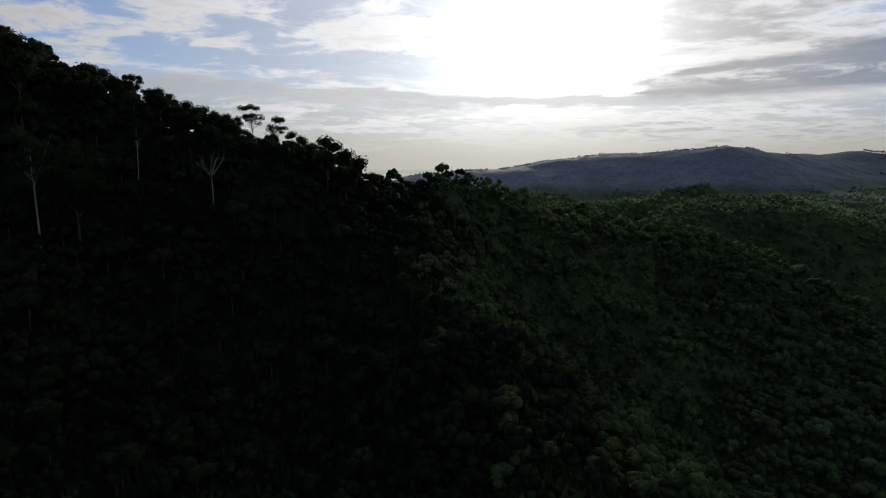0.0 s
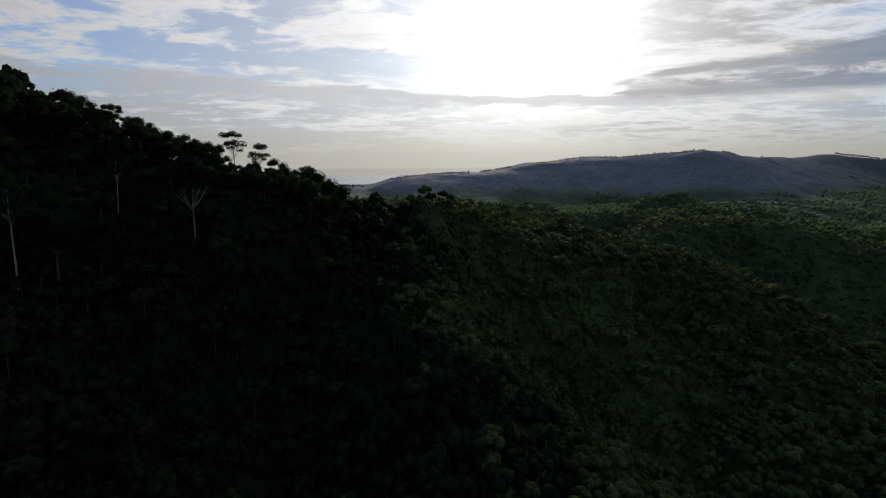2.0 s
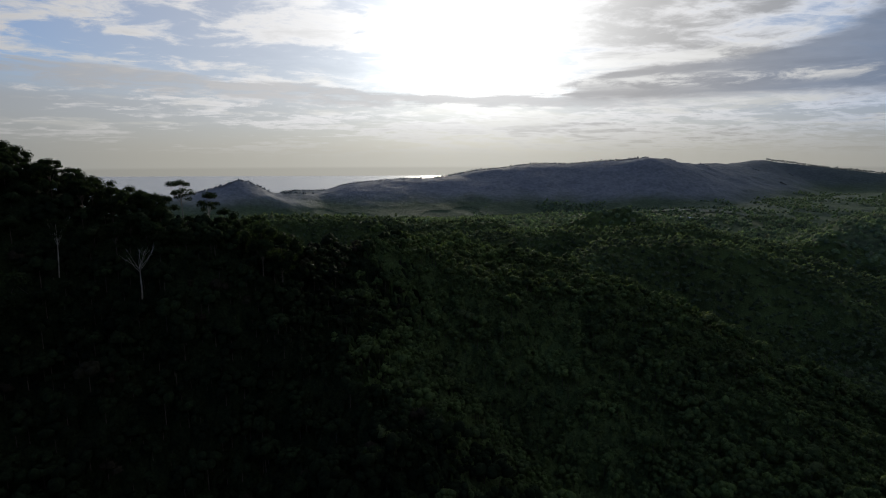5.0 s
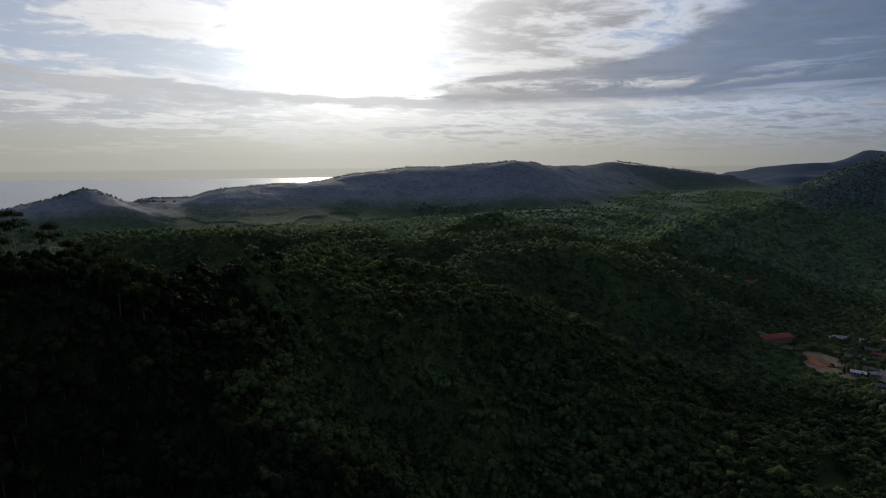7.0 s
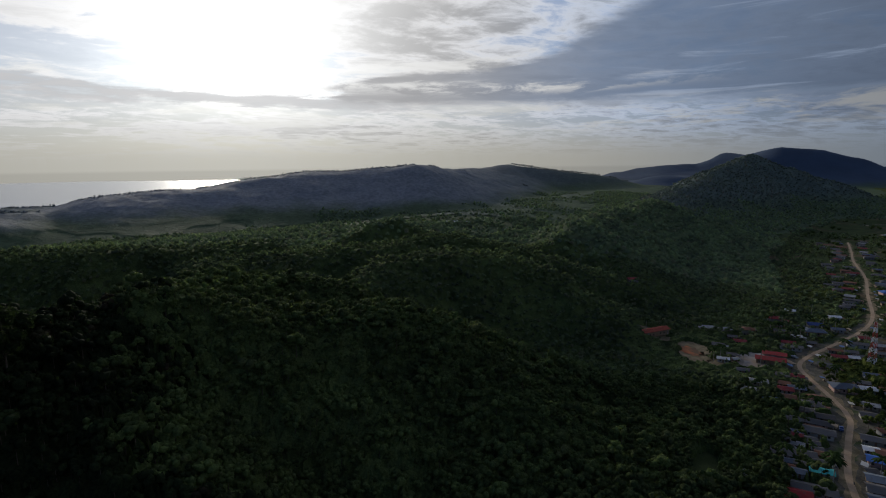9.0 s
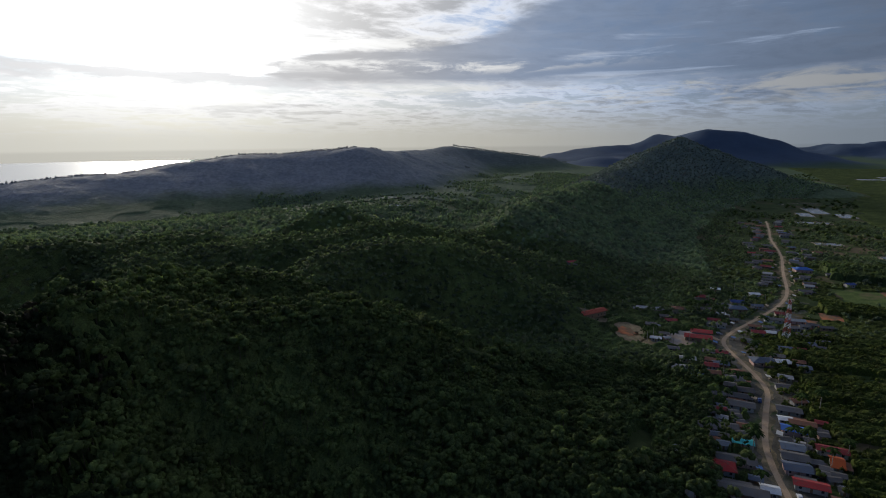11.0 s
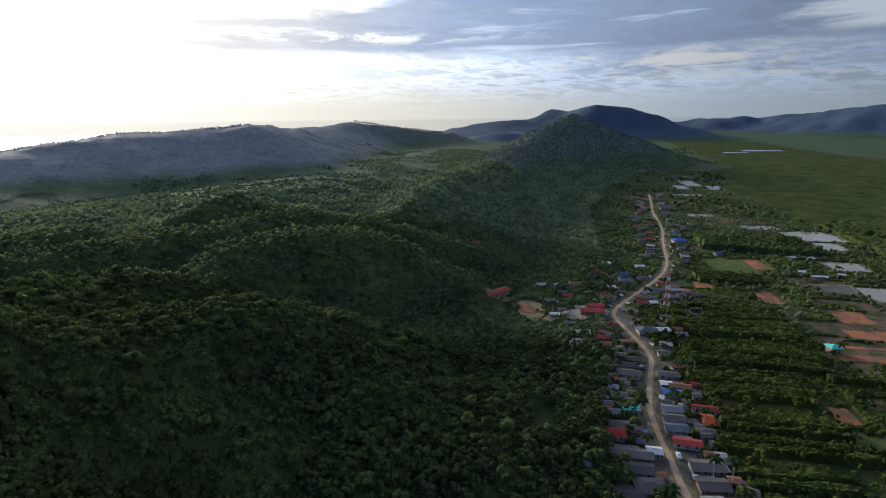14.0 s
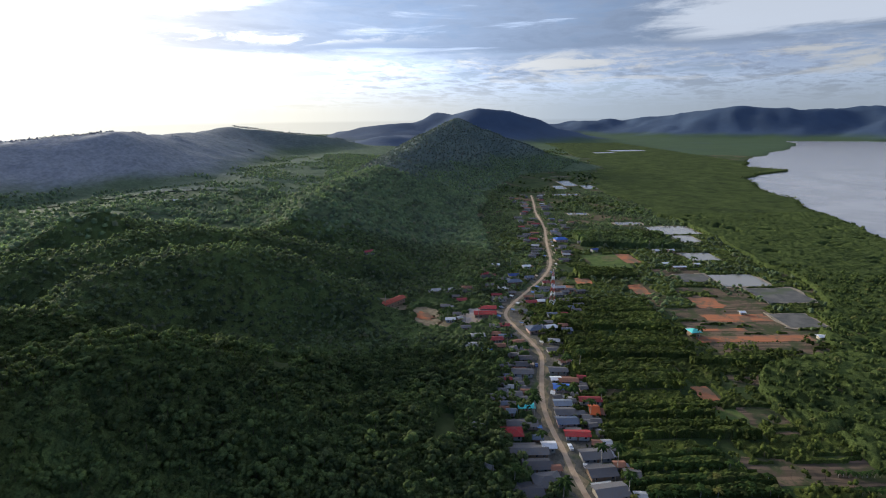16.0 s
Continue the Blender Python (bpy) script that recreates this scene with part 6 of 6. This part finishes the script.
def pickup(x, y, turn, paint):
    """A parked pick-up truck."""
    t = new("pickup_truck")
    bm = bmesh.new()
    box(bm, -2.5, 2.5, -0.88, 0.88, 0.45, 0.95)
    for s in (-1, 1):
        box(bm, -2.5, -0.55, s * 0.84 - 0.04, s * 0.84 + 0.04, 0.95, 1.3)
    box(bm, -2.5, -2.42, -0.8, 0.8, 0.95, 1.3)
    part("body", bm, paint, t)
    bm = bmesh.new()
    lo = [(-0.5, -0.84, 0.95), (1.3, -0.84, 0.95), (1.3, 0.84, 0.95), (-0.5, 0.84, 0.95)]
    hi = [(-0.4, -0.7, 1.68), (0.7, -0.7, 1.68), (0.7, 0.7, 1.68), (-0.4, 0.7, 1.68)]
    a, b = [bm.verts.new(p) for p in lo], [bm.verts.new(p) for p in hi]
    bm.faces.new(b); bm.faces.new(a[::-1])
    for i in range(4):
        bm.faces.new((a[i], a[(i + 1) % 4], b[(i + 1) % 4], b[i]))
    part("cab", bm, paint, t)
    bm = bmesh.new()
    slab(bm, [(1.27, -0.72, 1.05), (1.27, 0.72, 1.05), (0.78, 0.64, 1.62), (0.78, -0.64, 1.62)], 0.03)
    part("windscreen", bm, M_GLASS, t, "dark windscreen")
    for wx in (-1.55, 1.6):
        for wy in (-0.82, 0.82):
            bm = bmesh.new()
            disc(bm, wx, wy, 0.37, 0.37, 0.24)
            part("wheel", bm, M_TYRE, t, "black rubber wheel")
    t.matrix_world = pose(x, y, 0.17, 0, 0, turn)
    return tagged(t, "parked pick-up truck on the dusty verge of the road", "pickup truck", "parked trucks")


for px_, py_, turn, k in ((406, 212, 20, 0), (226, 70.5, 35, 0), (386, 184, 70, 1), (300, 118, 25, 2), (262, 103, 35, 1)):
    pickup(px_, py_, turn, M_PAINT[k])


def motorbike(x, y, turn):
    t = new("motorbike")
    for wx in (-0.62, 0.62):
        bm = bmesh.new()
        disc(bm, wx, 0, 0.3, 0.3, 0.1)
        part("wheel", bm, M_TYRE, t)
    bm = bmesh.new()
    box(bm, -0.5, 0.4, -0.12, 0.12, 0.35, 0.65)
    part("engine", bm, M_PAINT[2], t)
    bm = bmesh.new()
    box(bm, -0.7, 0.15, -0.14, 0.14, 0.66, 0.8)
    part("seat", bm, M_TYRE, t)
    bm = bmesh.new()
    box(bm, 0.38, 0.46, -0.35, 0.35, 0.98, 1.04)
    box(bm, 0.40, 0.46, -0.04, 0.04, 0.3, 0.98)
    part("handlebar", bm, M_TIMBER, t)
    t.matrix_world = pose(x, y, 0.17, 0, 0, turn)
    return tagged(t, "dark motorbike standing on the sandy road", "motorbike")


motorbike(252.5, 92.6, 32)


def stall(x, y, turn, tarp, size):
    """A small open shed: four posts, a counter and a sloping sheet roof."""
    t = new("roadside_shed")
    for sx in (-1, 1):
        for sy in (-1, 1):
            bm = bmesh.new()
            box(bm, sx * size * 0.45 - 0.05, sx * size * 0.45 + 0.05, sy * 1.0 - 0.05, sy * 1.0 + 0.05, -0.2, 2.1 + 0.15 * sy)
            part("post", bm, M_TIMBER, t)
    bm = bmesh.new()
    slab(bm, [(-size / 2 - 0.2, -1.4, 2.0), (size / 2 + 0.2, -1.4, 2.0), (size / 2 + 0.2, 1.4, 2.45), (-size / 2 - 0.2, 1.4, 2.45)], 0.06)
    part("roof", bm, tarp, t)
    bm = bmesh.new()
    box(bm, -size * 0.4, size * 0.4, -0.9, -0.4, -0.1, 0.9)
    part("counter", bm, M_TIMBER, t)
    t.matrix_world = pose(x, y, 0.1, 0, 0, turn)
    return tagged(t, "small open roadside shed with a sloping sheet roof", "shed", "roadside sheds")


_r = random.Random(12)
for i in range(14, len(ROAD_LINE) - 90, 4):
    p, q = ROAD_LINE[i], ROAD_LINE[i + 1]
    d = (q - p) / np.linalg.norm(q - p)
    side_ = 1 if _r.random() < 0.7 else -1
    off = side_ * _r.uniform(5.2, 7.0)
    sx, sy = p[0] + d[1] * off, p[1] - d[0] * off
    if all(math.hypot(sx - h[0], sy - h[1]) > h[2] * 0.75 + 1.0 for h in HOME_SPOTS):
        stall(sx, sy, math.degrees(math.atan2(d[1], d[0])) + _r.uniform(-10, 10), M_TARP[_r.randrange(4)], _r.uniform(2.2, 4.0))
